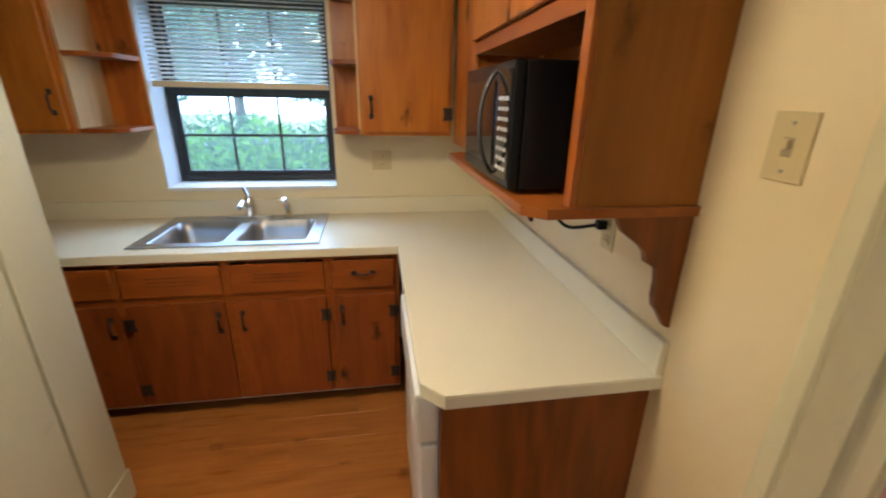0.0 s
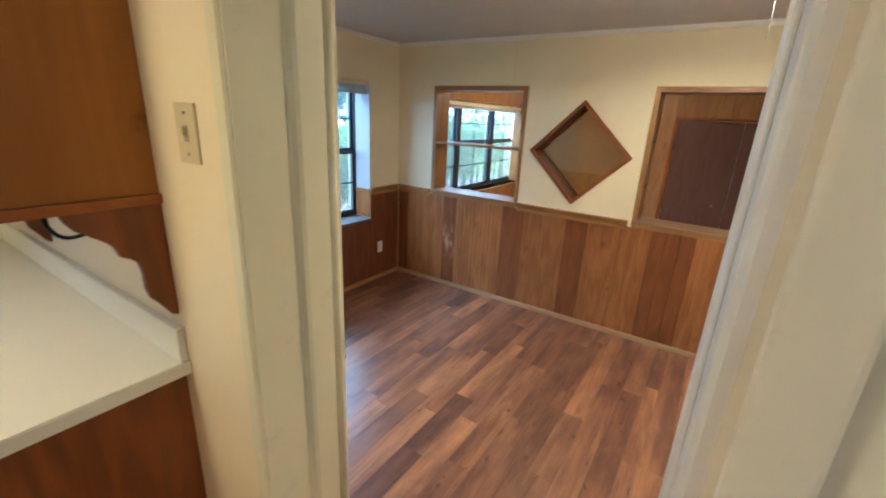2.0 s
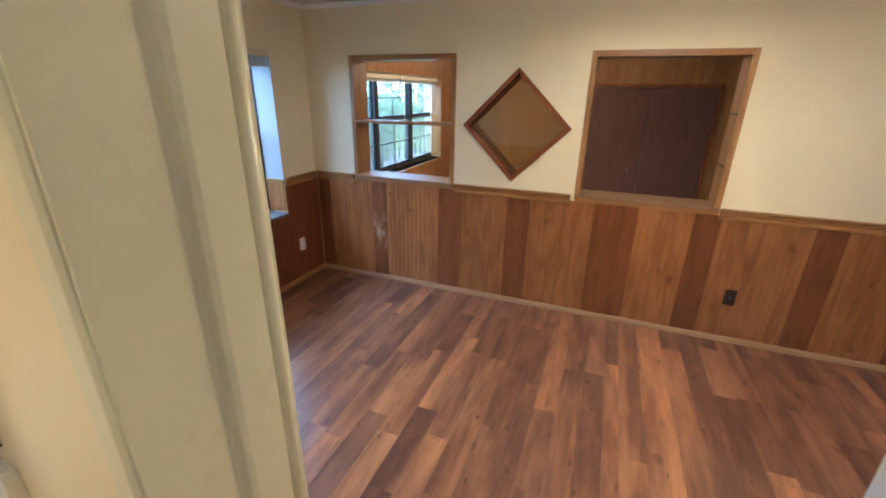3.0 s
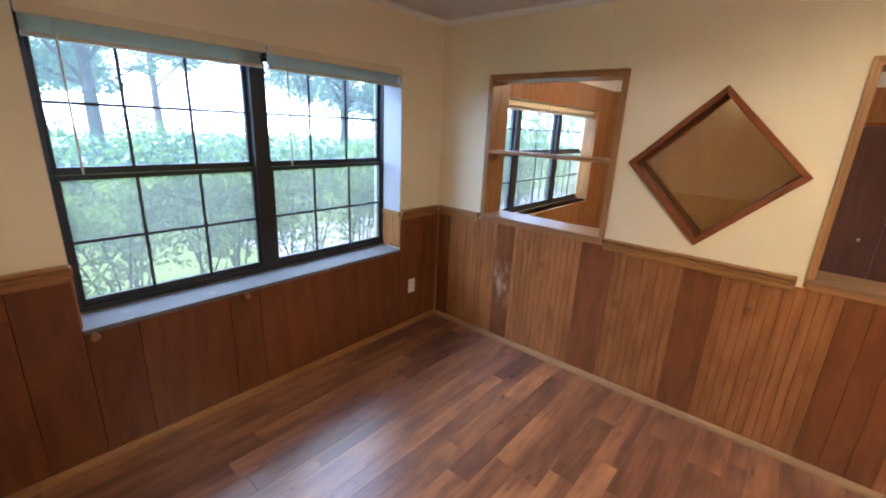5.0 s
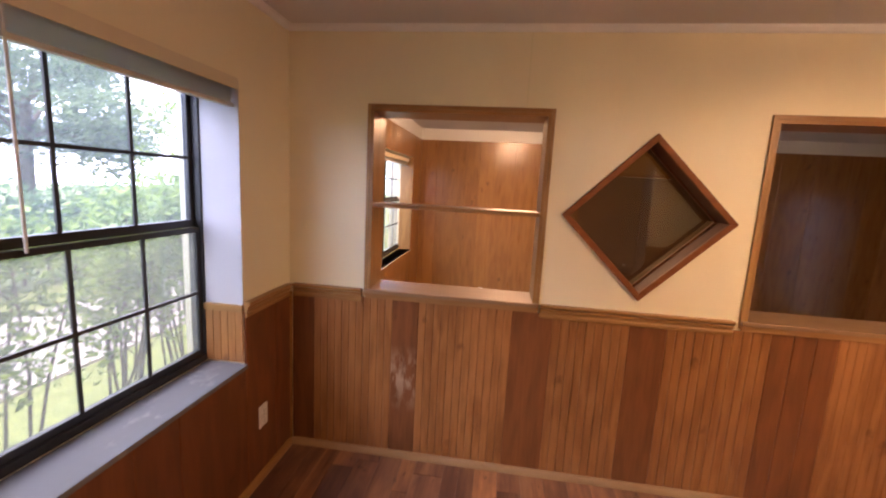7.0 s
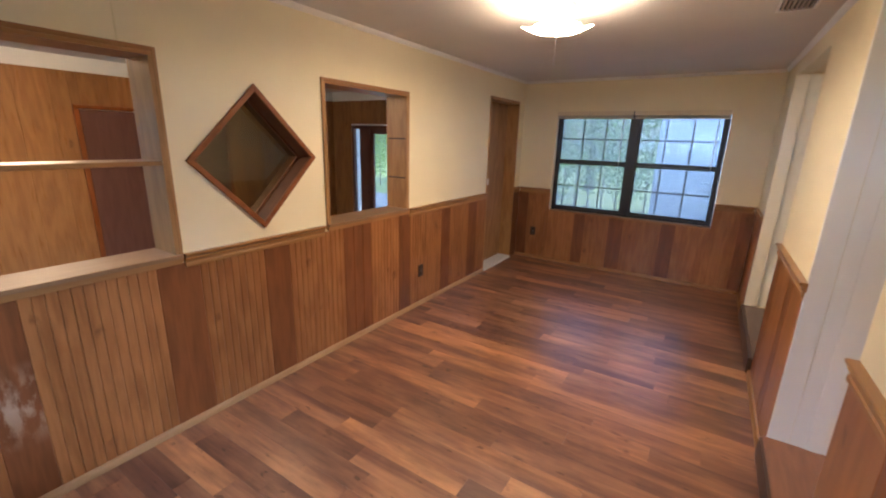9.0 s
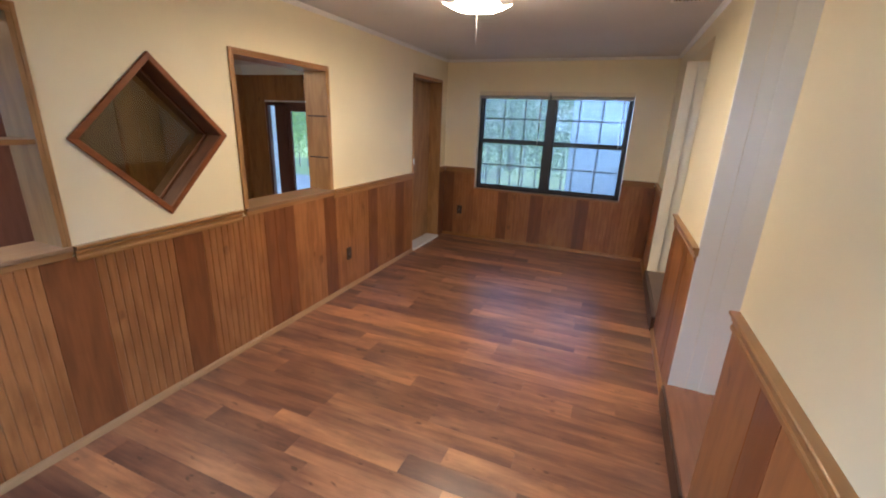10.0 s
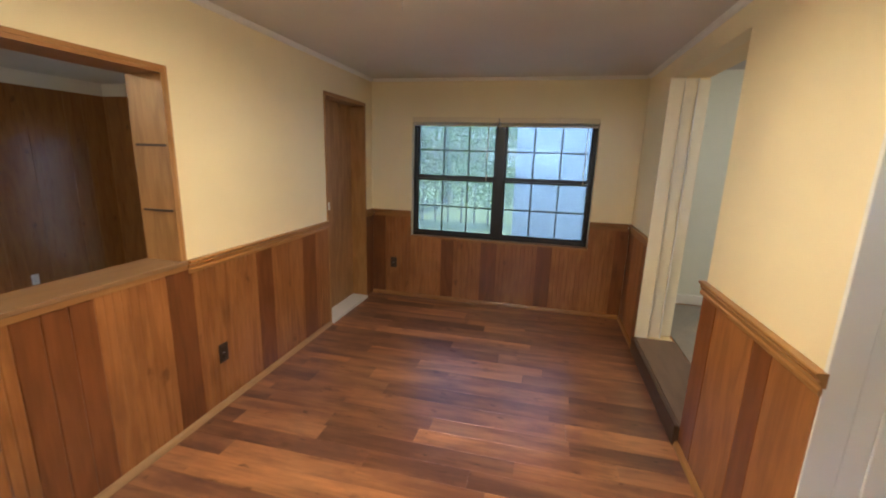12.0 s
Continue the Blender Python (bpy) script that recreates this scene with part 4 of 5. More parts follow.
def base_cabinet(x0, x1, leaves, label, body_top=0.985):
    """leaves: rows of (from, to, kind, hinge side); kind 'vent' has slots in its false drawer, 'drawer' a pull."""
    c = thing("base_cabinet", ((x0 + x1) / 2, FY, KZ), label, "cabinet", "base cabinets")
    part("body", boxes((x0, x1, FY + 0.02, YN, KZ + 0.09, body_top), (x0, x1, FY + 0.09, YN, KZ, KZ + 0.09)), PLYEND, c)
    bm = boxes((x0, x1, FY, FY + 0.02, 0.965, 0.985), (x0, x1, FY, FY + 0.02, KZ + 0.075, KZ + 0.10), (x0, x1, FY, FY + 0.02, 0.765, 0.815))
    for x in {x0 + 0.012, x1 - 0.012, *(0.5 * (a[1] + b[0]) for a, b in zip(leaves, leaves[1:]))}:
        box(bm, x - 0.02 if x not in (x0 + 0.012, x1 - 0.012) else x - 0.012, x + 0.02 if x not in (x0 + 0.012, x1 - 0.012) else x + 0.012, FY + 0.0005, FY + 0.02, KZ + 0.10, 0.965)
    part("face_frame", bm, PINEX, c)
    part("toe_strip", boxes((x0, x1, FY + 0.001, FY + 0.006, KZ + 0.068, KZ + 0.0745)), WHITE, c, "pale caulk strip")
    part("toe_board", boxes((x0, x1, FY + 0.085, FY + 0.09, KZ, KZ + 0.075)), IRON, c, "dark recessed toe board")
    for a, b, kind, side in leaves:
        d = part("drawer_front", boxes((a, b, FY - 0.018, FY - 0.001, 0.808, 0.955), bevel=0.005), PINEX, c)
        if kind == "vent":
            bm = bmesh.new()
            for i in range(3):
                z = 0.862 + i * 0.02
                box(bm, a + 0.11, b - 0.11 + i * 0.02, FY - 0.0195, FY - 0.0185, z, z + 0.006)
            part("vent_slot", bm, PLYEND, d, "routed vent slots")
        else:
            drawer_pull(d, (a + b) / 2, FY - 0.018, 0.89)
        lf = part("door", boxes((a, b, FY - 0.018, FY - 0.001, KZ + 0.085, 0.768), bevel=0.005), PINE_SHADED, c)
        pull(lf, (b - 0.035) if side < 0 else (a + 0.035), FY - 0.018, 0.66)
        for z in (0.30, 0.67):
            hinge(lf, a if side < 0 else b, FY - 0.018, z, 1 if side < 0 else -1)
    return c


base_cabinet(-2.4, -1.228, [(-2.38, -1.84, "drawer", 1), (-1.80, -1.245, "drawer", -1)], "knotty pine base cabinet with iron handles")
base_cabinet(-1.228, -0.285, [(-1.21, -0.777, "vent", -1), (-0.737, -0.303, "vent", 1)], "knotty pine sink cabinet with slotted false drawers", 0.80)
base_cabinet(-0.285, 0.06, [(-0.262, 0.037, "drawer", 1)], "narrow knotty pine base cabinet with one drawer")

pen = thing("base_cabinet", (0.4, 1.2, KZ), "stained plywood end cabinet of the counter leg", "cabinet", "base cabinets")
part("body", boxes((0.115, KX, 0.985, 1.0, KZ, 0.985), (0.115, KX, 1.64, YN, KZ, 0.985), (0.64, KX, 1.0, 1.64, KZ, 0.985)), PLYEND, pen)
part("end_panel", boxes((0.11, KX, 0.965, 0.984, KZ, 0.985), bevel=0.002), PLYEND, pen, "dark stained plywood end panel")

dw = thing("dishwasher", (0.35, 1.3, KZ), "white dishwasher under the counter leg", "dishwasher")
part("body", boxes((0.115, 0.63, 1.005, 1.615, KZ + 0.01, 0.975)), APPLIANCE, dw)
part("door", boxes((0.062, 0.113, 1.003, 1.617, KZ + 0.10, 0.80), bevel=0.008), APPLIANCE, dw)
part("control_panel", boxes((0.046, 0.113, 1.003, 1.617, 0.808, 0.975), bevel=0.012), APPLIANCE, dw)
part("kick_plate", boxes((0.10, 0.114, 1.01, 1.61, KZ, KZ + 0.09), bevel=0.003), APPLIANCE, dw)

ct = thing("countertop", (0.0, 2.3, 1.0), "ivory laminate L-shaped countertop with a low backsplash", "countertop")
bm = bmesh.new()
zt0, zt1 = 0.986, 1.025
# one sheet, cut out for the sink
bm.free()
bm = slab("z", [-2.4, -1.16, -0.355, 0.06, KX], [0.93, 2.035, 2.145, 2.575, YN],
          lambda u, v: (u > 0.06 or v > 2.035) and not (-1.16 < u < -0.355 and 2.145 < v < 2.575), zt0, zt1)
bmesh.ops.bevel(bm, geom=[e_ for e_ in bm.edges if all(abs(v.co.x - 0.06) < 0.001 and abs(v.co.y - 0.93) < 0.001 for v in e_.verts)], offset=0.055, segments=1, affect="EDGES")
part("top", bm, LAMINATE, ct)
bm = bmesh.new()
prism(bm, [(0.058, 0.986), (0.114, 0.928), (KX, 0.928), (KX, 0.9305), (0.1155, 0.9305), (0.0605, 0.986), (0.0605, 2.033), (-2.4, 2.033), (-2.4, 2.0305), (0.058, 2.0305)], "z", zt0, zt1 - 0.004)
part("edge_band", bm, LAMINATE, ct)
part("backsplash", boxes((KX - 0.022, KX, 0.932, YN - 0.022, 1.026, 1.127), bevel=0.004), LAMINATE, ct)
part("backsplash", boxes((-2.4, KX, YN - 0.02, YN, 1.026, 1.127), bevel=0.004), LAMINATE, ct)

# sink
sk = thing("sink", (-0.76, 2.38, 1.03), "stainless steel double-bowl sink set in the counter", "sink")
SX0, SX1, SY0, SY1 = -1.19, -0.325, 2.115, 2.66
bowls = ((-1.125, -0.785), (-0.735, -0.39))
by0, by1 = 2.165, 2.545


def rounded(x0, x1, y0, y1, r, n=5):
    pts = []
    for cx, cy_, a0 in ((x1 - r, y1 - r, 0), (x0 + r, y1 - r, 90), (x0 + r, y0 + r, 180), (x1 - r, y0 + r, 270)):
        for i in range(n + 1):
            a = radians(a0 + 90 * i / n)
            pts.append((cx + r * math.cos(a), cy_ + r * math.sin(a)))
    return pts


bm = bmesh.new()
zr = 1.032
for r in ((SX0, SX1, SY0, by0), (SX0, SX1, by1, SY1), (SX0, bowls[0][0], by0, by1), (bowls[0][1], bowls[1][0], by0, by1), (bowls[1][1], SX1, by0, by1)):
    box(bm, r[0], r[1], r[2], r[3], zr - 0.006, zr)
part("rim", bm, STEEL, sk)
for x0, x1 in bowls:
    bm = bmesh.new()
    loops = []
    for inset, z, rr in ((0.0, zr - 0.001, 0.0), (0.004, zr - 0.006, 0.055), (0.012, zr - 0.06, 0.06), (0.02, zr - 0.15, 0.06), (0.05, zr - 0.172, 0.05), (0.13, zr - 0.178, 0.03)):
        loops.append([bm.verts.new((*p, z)) for p in rounded(x0 + inset, x1 - inset, by0 + inset, by1 - inset, max(rr, 0.002))])
    for l0, l1 in zip(loops, loops[1:]):
        for i in range(len(l0)):
            j = (i + 1) % len(l0)
            bm.faces.new((l0[i], l1[i], l1[j], l0[j]))
    bm.faces.new(loops[-1])
    bmesh.ops.recalc_face_normals(bm, faces=bm.faces)
    b = part("bowl", bm, STEEL, sk, smooth=True)
    bm = bmesh.new()
    rod(bm, ((x0 + x1) / 2, 2.36, zr - 0.178), ((x0 + x1) / 2, 2.36, zr - 0.173), 0.04, 0.036, 20)
    part("drain", bm, CHROME, b)

fa = thing("faucet", (-0.765, 2.61, 1.032), "chrome single-lever kitchen faucet", "faucet")
bm = bmesh.new()
prism(bm, rounded(-0.895, -0.635, 2.585, 2.645, 0.028), "z", 1.032, 1.046)
part("base_plate", bm, CHROME, fa)
bm = bmesh.new()
rod(bm, (-0.765, 2.615, 1.046), (-0.765, 2.615, 1.115), 0.026, 0.022, 18)
rod(bm, (-0.765, 2.615, 1.115), (-0.765, 2.615, 1.150), 0.030, 0.026, 18)
part("body", bm, CHROME, fa, smooth=False)
bm = bmesh.new()
rod(bm, (-0.765, 2.60, 1.105), (-0.765, 2.50, 1.150), 0.014, 0.012)
rod(bm, (-0.765, 2.50, 1.150), (-0.765, 2.43, 1.135), 0.012, 0.013)
part("spout", bm, CHROME, fa)
bm = bmesh.new()
rod(bm, (-0.765, 2.62, 1.150), (-0.80, 2.66, 1.195), 0.009, 0.012)
part("lever", bm, CHROME, fa)
sp = thing("sink_sprayer", (-0.555, 2.62, 1.032), "small chrome side sprayer beside the faucet", "sprayer")
bm = bmesh.new()
rod(bm, (-0.555, 2.62, 1.032), (-0.555, 2.62, 1.06), 0.024, 0.016)
part("base", bm, CHROME, sp)
bm = bmesh.new()
rod(bm, (-0.555, 2.62, 1.06), (-0.555, 2.61, 1.10), 0.013, 0.017)
rod(bm, (-0.555, 2.61, 1.10), (-0.565, 2.59, 1.145), 0.017, 0.015)
part("head", bm, CHROME, sp)

# wall cabinets on the window wall
UY, UZ0, UZ1 = 2.37, 1.525, 2.45


def wall_cabinet(x0, x1, leaves, label):
    c = thing("wall_cabinet", ((x0 + x1) / 2, YN, UZ0), label, "cabinet", "wall cabinets")
    part("body", boxes((x0, x1, UY + 0.02, YN, UZ0, UZ1)), PINE_LIT, c)
    bm = boxes((x0, x1, UY, UY + 0.02, UZ0 - 0.005, UZ0 + 0.03), (x0, x1, UY, UY + 0.02, UZ1 - 0.06, UZ1), (x0, x0 + 0.03, UY, UY + 0.02, UZ0 + 0.03, UZ1 - 0.06), (x1 - 0.03, x1, UY, UY + 0.02, UZ0 + 0.03, UZ1 - 0.06))
    part("face_frame", bm, PINE_LIT, c)
    for a, b, side in leaves:
        d = part("door", boxes((a, b, UY - 0.018, UY - 0.001, UZ0 + 0.012, UZ1 - 0.045), bevel=0.005), PINE_LIT, c)
        pull(d, b - 0.035 if side < 0 else a + 0.04, UY - 0.018, 1.66)
        hinge(d, a if side < 0 else b, UY - 0.018, 1.63, 1 if side < 0 else -1)
    return c


wall_cabinet(-2.4, -1.41, [(-2.385, -1.92, 1), (-1.90, -1.43, -1)], "knotty pine wall cabinet beside the window")
wall_cabinet(-0.10, 0.37, [(-0.085, 0.352, 1)], "knotty pine wall cabinet with one iron-handled door")


def end_shelf(name, x_cab, x_end, label):
    """Open end shelves with rounded fronts between a wall cabinet and the window."""
    s = thing(name, ((x_cab + x_end) / 2, YN, UZ0), label, "shelf", "end shelves")
    part("back_panel", boxes((min(x_cab, x_end), max(x_cab, x_end), YN - 0.012, YN, UZ0, UZ1)), PINE, s)
    sg = 1 if x_end > x_cab else -1
    part("side_panel", boxes((x_cab, x_cab + sg * 0.012, UY + 0.02, YN - 0.012, UZ0 + 0.02, UZ1)), BIRCH, s, "pale worn cabinet side")
    for z in (UZ0 - 0.002, 1.86, 2.18):
        w = abs(x_end - x_cab) - 0.012
        pts = [(x_cab + sg * 0.012, YN - 0.012), (x_end, YN - 0.012)]
        for i in range(7):
            a = radians(90 * i / 6)
            pts.append((x_cab + sg * (0.012 + w * math.cos(a) ** 0.6), UY + 0.10 - 0.09 * math.sin(a)))
        bm = bmesh.new()
        prism(bm, pts, "z", z, z + 0.02)
        part("shelf", bm, PINEX, s)
    return s


end_shelf("end_shelf", -1.41, -1.215, "open pine end shelves beside the window")
end_shelf("end_shelf", -0.10, -0.245, "narrow open pine end shelves beside the window")

# microwave cabinet on the partition
mc = thing("microwave_cabinet", (0.55, 1.5, 1.46), "golden pine wall cabinet with an open microwave bay", "cabinet")
MX, MY0, MY1 = 0.40, 0.95, 2.345
part("side_panel", boxes((MX, KX, MY0, MY0 + 0.02, 1.485, UZ1), bevel=0.002), PLYSIDE, mc, "golden plywood side panel")
part("side_panel", boxes((MX, KX, 1.95, 1.97, 1.485, 1.88)), PINE, mc)
part("stile", boxes((MX - 0.016, MX, MY0, MY0 + 0.035, 1.485, UZ1), bevel=0.003), PINE, mc)
part("stile", boxes((MX - 0.016, MX, 1.93, 2.345, 1.485, UZ1), bevel=0.003), PINE, mc)
part("rail", boxes((MX - 0.016, MX, MY0 + 0.035, 1.93, 1.875, 1.92), bevel=0.003), PINEY, mc)
part("upper_body", boxes((MX, KX, MY0 + 0.02, MY1, 1.89, UZ1)), PINEY, mc)
part("upper_side", boxes((MX - 0.012, KX, MY0 - 0.012, MY0 - 0.001, 1.915, UZ1), bevel=0.003), PLYSIDE, mc, "upper side board set proud")
part("back_panel", boxes((KX - 0.012, KX, MY0 + 0.02, 1.95, 1.486, 1.89)), PLYSIDE, mc)
bm = bmesh.new()
prism(bm, [(KX, MY0 - 0.012), (0.33, MY0 - 0.012), (0.285, MY0 + 0.035), (0.285, 1.92), (0.33, 1.975), (KX, 1.975)], "z", 1.462, 1.485)
part("shelf", bm, PINEY, mc, "projecting pine microwave shelf")
for y0, y1, sd in ((MY0 + 0.05, 1.43, 1), (1.45, 1.92, -1)):
    d = part("door", boxes((MX - 0.034, MX - 0.017, y0, y1, 1.925, UZ1 - 0.05), bevel=0.005), PINE_LIT, mc)
for y in (MY0, 1.93):
    pts = [(KX, 1.462), (0.505, 1.462), (0.513, 1.44), (0.525, 1.423), (0.55, 1.405), (0.577, 1.385), (0.592, 1.367), (0.598, 1.345), (0.615, 1.337), (0.632, 1.322),
           (0.638, 1.29), (0.638, 1.25), (0.645, 1.222), (0.66, 1.205), (0.685, 1.165), (KX, 1.16)]
    bm = bmesh.new()
    prism(bm, pts, "y", y, y + 0.018)
    part("scroll_bracket", bm, PLYEND, mc, "scalloped dark pine bracket")

mw = thing("microwave", (0.48, 1.36, 1.487), "black countertop microwave oven with a bowed handle", "microwave")
MWX, Y0, Y1, Z0, Z1 = 0.285, 1.09, 1.60, 1.497, 1.795
part("case", boxes((MWX + 0.028, 0.665, Y0, Y1, Z0, Z1), bevel=0.006), BLACK, mw)
part("front_panel", boxes((MWX, MWX + 0.027, Y0, Y1, Z0, Z1), bevel=0.006), BLACK, mw)
part("door_window", boxes((MWX - 0.004, MWX, Y0 + 0.15, Y1 - 0.03, Z0 + 0.04, Z1 - 0.04), bevel=0.002), DARKGLASS, mw, "dark glass door window")
hc = bpy.data.curves.new("handle", "CURVE")
hc.dimensions, hc.bevel_depth, hc.bevel_resolution = "3D", 0.0055, 3
sp_ = hc.splines.new("NURBS")
sp_.points.add(4)
for p, (dx, tz) in zip(sp_.points, ((0.0, 0.0), (0.03, 0.12), (0.05, 0.5), (0.03, 0.88), (0.0, 1.0))):
    p.co = (MWX - 0.004 - dx, Y0 + 0.135, Z0 + 0.02 + (Z1 - Z0 - 0.04) * tz, 1)
sp_.use_endpoint_u, sp_.order_u = True, 4
hc.materials.append(BLACKCHROME)
hn = new("handle", hc)
hn.parent = mw
hn.matrix_parent_inverse = mw.matrix_basis.inverted()
tagged(hn, "bowed black chrome door handle")
keys = part("control_panel", boxes((MWX - 0.003, MWX, Y0 + 0.012, Y0 + 0.115, Z0 + 0.02, Z1 - 0.02), bevel=0.001), DARKGLASS, mw)
bt = mesh_of("button", boxes((-0.0015, 0, -0.008, 0.008, -0.0045, 0.0045)), BUTTON)
for r in range(8):
    for c in range(3):
        b = new("button", bt)
        b.parent = keys
        b.location = (MWX - 0.0031, Y0 + 0.035 + c * 0.029, Z0 + 0.045 + r * 0.024)
for y in (Y0 + 0.06, Y1 - 0.06):
    for x in (0.34, 0.62):
        part("foot", rod(bmesh.new(), (x, y, 1.485), (x, y, Z0 + 0.001), 0.014, 0.014, 10), BLACK, mw)

cord = bpy.data.curves.new("power_cord", "CURVE")
cord.dimensions, cord.bevel_depth, cord.bevel_resolution = "3D", 0.006, 2
spl = cord.splines.new("NURBS")
path = [(0.58, 1.48, 1.47), (0.583, 1.465, 1.36), (0.595, 1.44, 1.302), (0.625, 1.39, 1.292), (0.655, 1.345, 1.318), (0.682, 1.30, 1.335)]
spl.points.add(len(path) - 1)
for p, q in zip(spl.points, path):
    p.co = (*q, 1)
spl.use_endpoint_u, spl.order_u = True, 4
cord.materials.append(BLACK)
cd = new("power_cord", cord)
cd.parent = mw
cd.matrix_parent_inverse = mw.matrix_basis.inverted()
part("plug", boxes((0.662, 0.692, 1.285, 1.315, 1.32, 1.35), bevel=0.006), BLACK, mw)


# ---- plates on walls ----
def plate(kind, at, normal, material, label, w=0.072, hgt=0.118):
    """Outlet or switch plate, flat on a wall whose normal is along x or y."""
    name = "switch_plate" if kind == "switch" else "outlet"
    t = thing(name, at, label, "switch" if kind == "switch" else "outlet", "wall plates")
    rot = {"+x": 90, "-x": -90, "+y": 180, "-y": 0}[normal]
    made = [part("cover", boxes((-w / 2, w / 2, -0.006, 0, -hgt / 2, hgt / 2), bevel=0.002), material, t)]
    if kind == "switch":
        made.append(part("toggle", boxes((-0.006, 0.006, -0.016, -0.006, -0.004, 0.014), bevel=0.002), material, t))
        made.append(part("toggle_slot", boxes((-0.010, 0.010, -0.0068, -0.006, -0.017, 0.017)), SLOT, t))
    else:
        for z in (-0.026, 0.026):
            made.append(part("socket", boxes((-0.017, 0.017, -0.0085, -0.006, z - 0.014, z + 0.014), bevel=0.004), material, t))
            made.append(part("slot", boxes((-0.008, -0.006, -0.0092, -0.0085, z - 0.006, z + 0.006), (0.006, 0.008, -0.0092, -0.0085, z - 0.005, z + 0.005)), BLACK, t))
    for z in ((-0.042, 0.042) if kind == "switch" else (0.0,)):
        made.append(part("screw", rod(bmesh.new(), (0, -0.0075, z), (0, -0.0055, z), 0.0035, 0.0035, 8), STEEL, t))
    for o in made:
        o.matrix_parent_inverse = Matrix()
    t.rotation_euler = (0, 0, radians(rot))
    return t


plate("switch", (KX, 0.768, 1.636), "-x", IVORY, "yellowed ivory light switch beside the doorway", 0.08, 0.122)
plate("outlet", (0.006, YN, 1.352), "-y", IVORY, "ivory outlet above the counter", 0.115, 0.115)
plate("outlet", (KX, 1.285, 1.315), "-x", IVORY, "ivory outlet with a plug under the cabinet")
plate("outlet", (3.405, YN - 0.009, 0.345), "-y", WHITEPLATE, "white outlet on the wood wainscot")
plate("outlet", (XE - 0.009, -0.828, 0.352), "-x", BROWNPLATE, "dark brown outlet on the wood wainscot")
plate("outlet", (3.45, YS + 0.009, 0.385), "+y", BROWNPLATE, "dark brown outlet on the wood wainscot")
plate("outlet", (DX1 - 0.012, -2.15, 0.07), "-x", WHITEPLATE, "white outlet on the den panelling")
plate("outlet", (DX1 - 0.012, 1.73, 0.085), "-x", WHITEPLATE, "white outlet on the den panelling")
for x in (2.074, 1.40):
    kn = thing("wooden_knob", (x, YN - 0.008, 0.642), "round wooden knob on the panel below the window", "knob")
    bm = bmesh.new()
    rod(bm, (x, YN - 0.008, 0.642), (x, YN - 0.022, 0.642), 0.009, 0.008)
    rod(bm, (x, YN - 0.022, 0.642), (x, YN - 0.036, 0.642), 0.020, 0.016, 16)
    part("knob", bm, RAILX, kn)

# ---- lamps and vent ----
lp = thing("ceiling_lamp", (2.33, -0.2, ZC), "square frosted glass ceiling lamp, lit, with a pull chain", "lamp")
part("canopy", boxes((2.25, 2.41, -0.28, -0.12, ZC - 0.025, ZC), bevel=0.006), WHITE, lp)
bm = bmesh.new()
N = 12
grid = {}
for i in range(N + 1):
    for j in range(N + 1):
        u, v = i / N * 2 - 1, j / N * 2 - 1
        zz = ZC - 0.152 + 0.018 * (abs(u * v)) ** 1.6 + 0.006 * (u * u + v * v)
        grid[i, j] = bm.verts.new((2.33 + 0.138 * u * (0.90 + 0.10 * v * v), -0.2 + 0.138 * v * (0.90 + 0.10 * u * u), zz))
for i in range(N):
    for j in range(N):
        bm.faces.new((grid[i, j], grid[i, j + 1], grid[i + 1, j + 1], grid[i + 1, j]))
bmesh.ops.rotate(bm, verts=bm.verts, cent=(2.33, -0.2, 0), matrix=Matrix.Rotation(radians(-26), 3, "Z"))
bmesh.ops.solidify(bm, geom=bm.faces[:], thickness=0.004)
part("shade", bm, FIBRE, lp, "glowing frosted glass shade", smooth=True)
# Disc added over the shade to keep its light off the ceiling.
part("uplight_block", rod(bmesh.new(), (2.33, -0.2, ZC - 0.122), (2.33, -0.2, ZC - 0.116), 0.130, 0.130, 24), WHITE, lp, "white disc added to block light going up")
part("finial", rod(bmesh.new(), (2.33, -0.2, ZC - 0.180), (2.33, -0.2, ZC - 0.02), 0.008, 0.006), CHROME, lp)
part("pull_chain", rod(bmesh.new(), (2.335, -0.215, ZC - 0.325), (2.335, -0.215, ZC - 0.12), 0.0009, 0.0009, 6), STEEL, lp)


def dome_lamp(at, glow, label, r=0.15, stem=0.0):
    t = thing("ceiling_lamp", at, label, "lamp")
    if stem:
        part("stem", rod(bmesh.new(), (at[0], at[1], at[2] - stem), at, 0.012, 0.012), CHROME, t)
        at = (at[0], at[1], at[2] - stem)
    part("canopy", rod(bmesh.new(), (at[0], at[1], at[2] - 0.02), at, r * 0.8, r * 0.85, 24), WHITE, t)
    bm = bmesh.new()
    bmesh.ops.create_uvsphere(bm, u_segments=24, v_segments=12, radius=r)
    bmesh.ops.delete(bm, geom=[v for v in bm.verts if v.co.z > 0.001], context="VERTS")
    for v in bm.verts:
        v.co = (at[0] + v.co.x, at[1] + v.co.y, at[2] - 0.021 + v.co.z * 0.5)
    part("shade", bm, glow, t, "glowing frosted glass dome", smooth=True)


dome_lamp((-0.5, 1.08, KC), GLOW_K, "round frosted kitchen ceiling lamp, lit", 0.17, 0.16)
dome_lamp((5.7, 1.4, DC), GLOW_D, "round frosted den ceiling lamp, lit", 0.15)
# Unseen fill lamp, added to brighten the side room and its wide opening.
dome_lamp((-0.6, -1.9, KC), FILL_GLOW_H, "unseen fill lamp added to brighten the side room", 0.15)

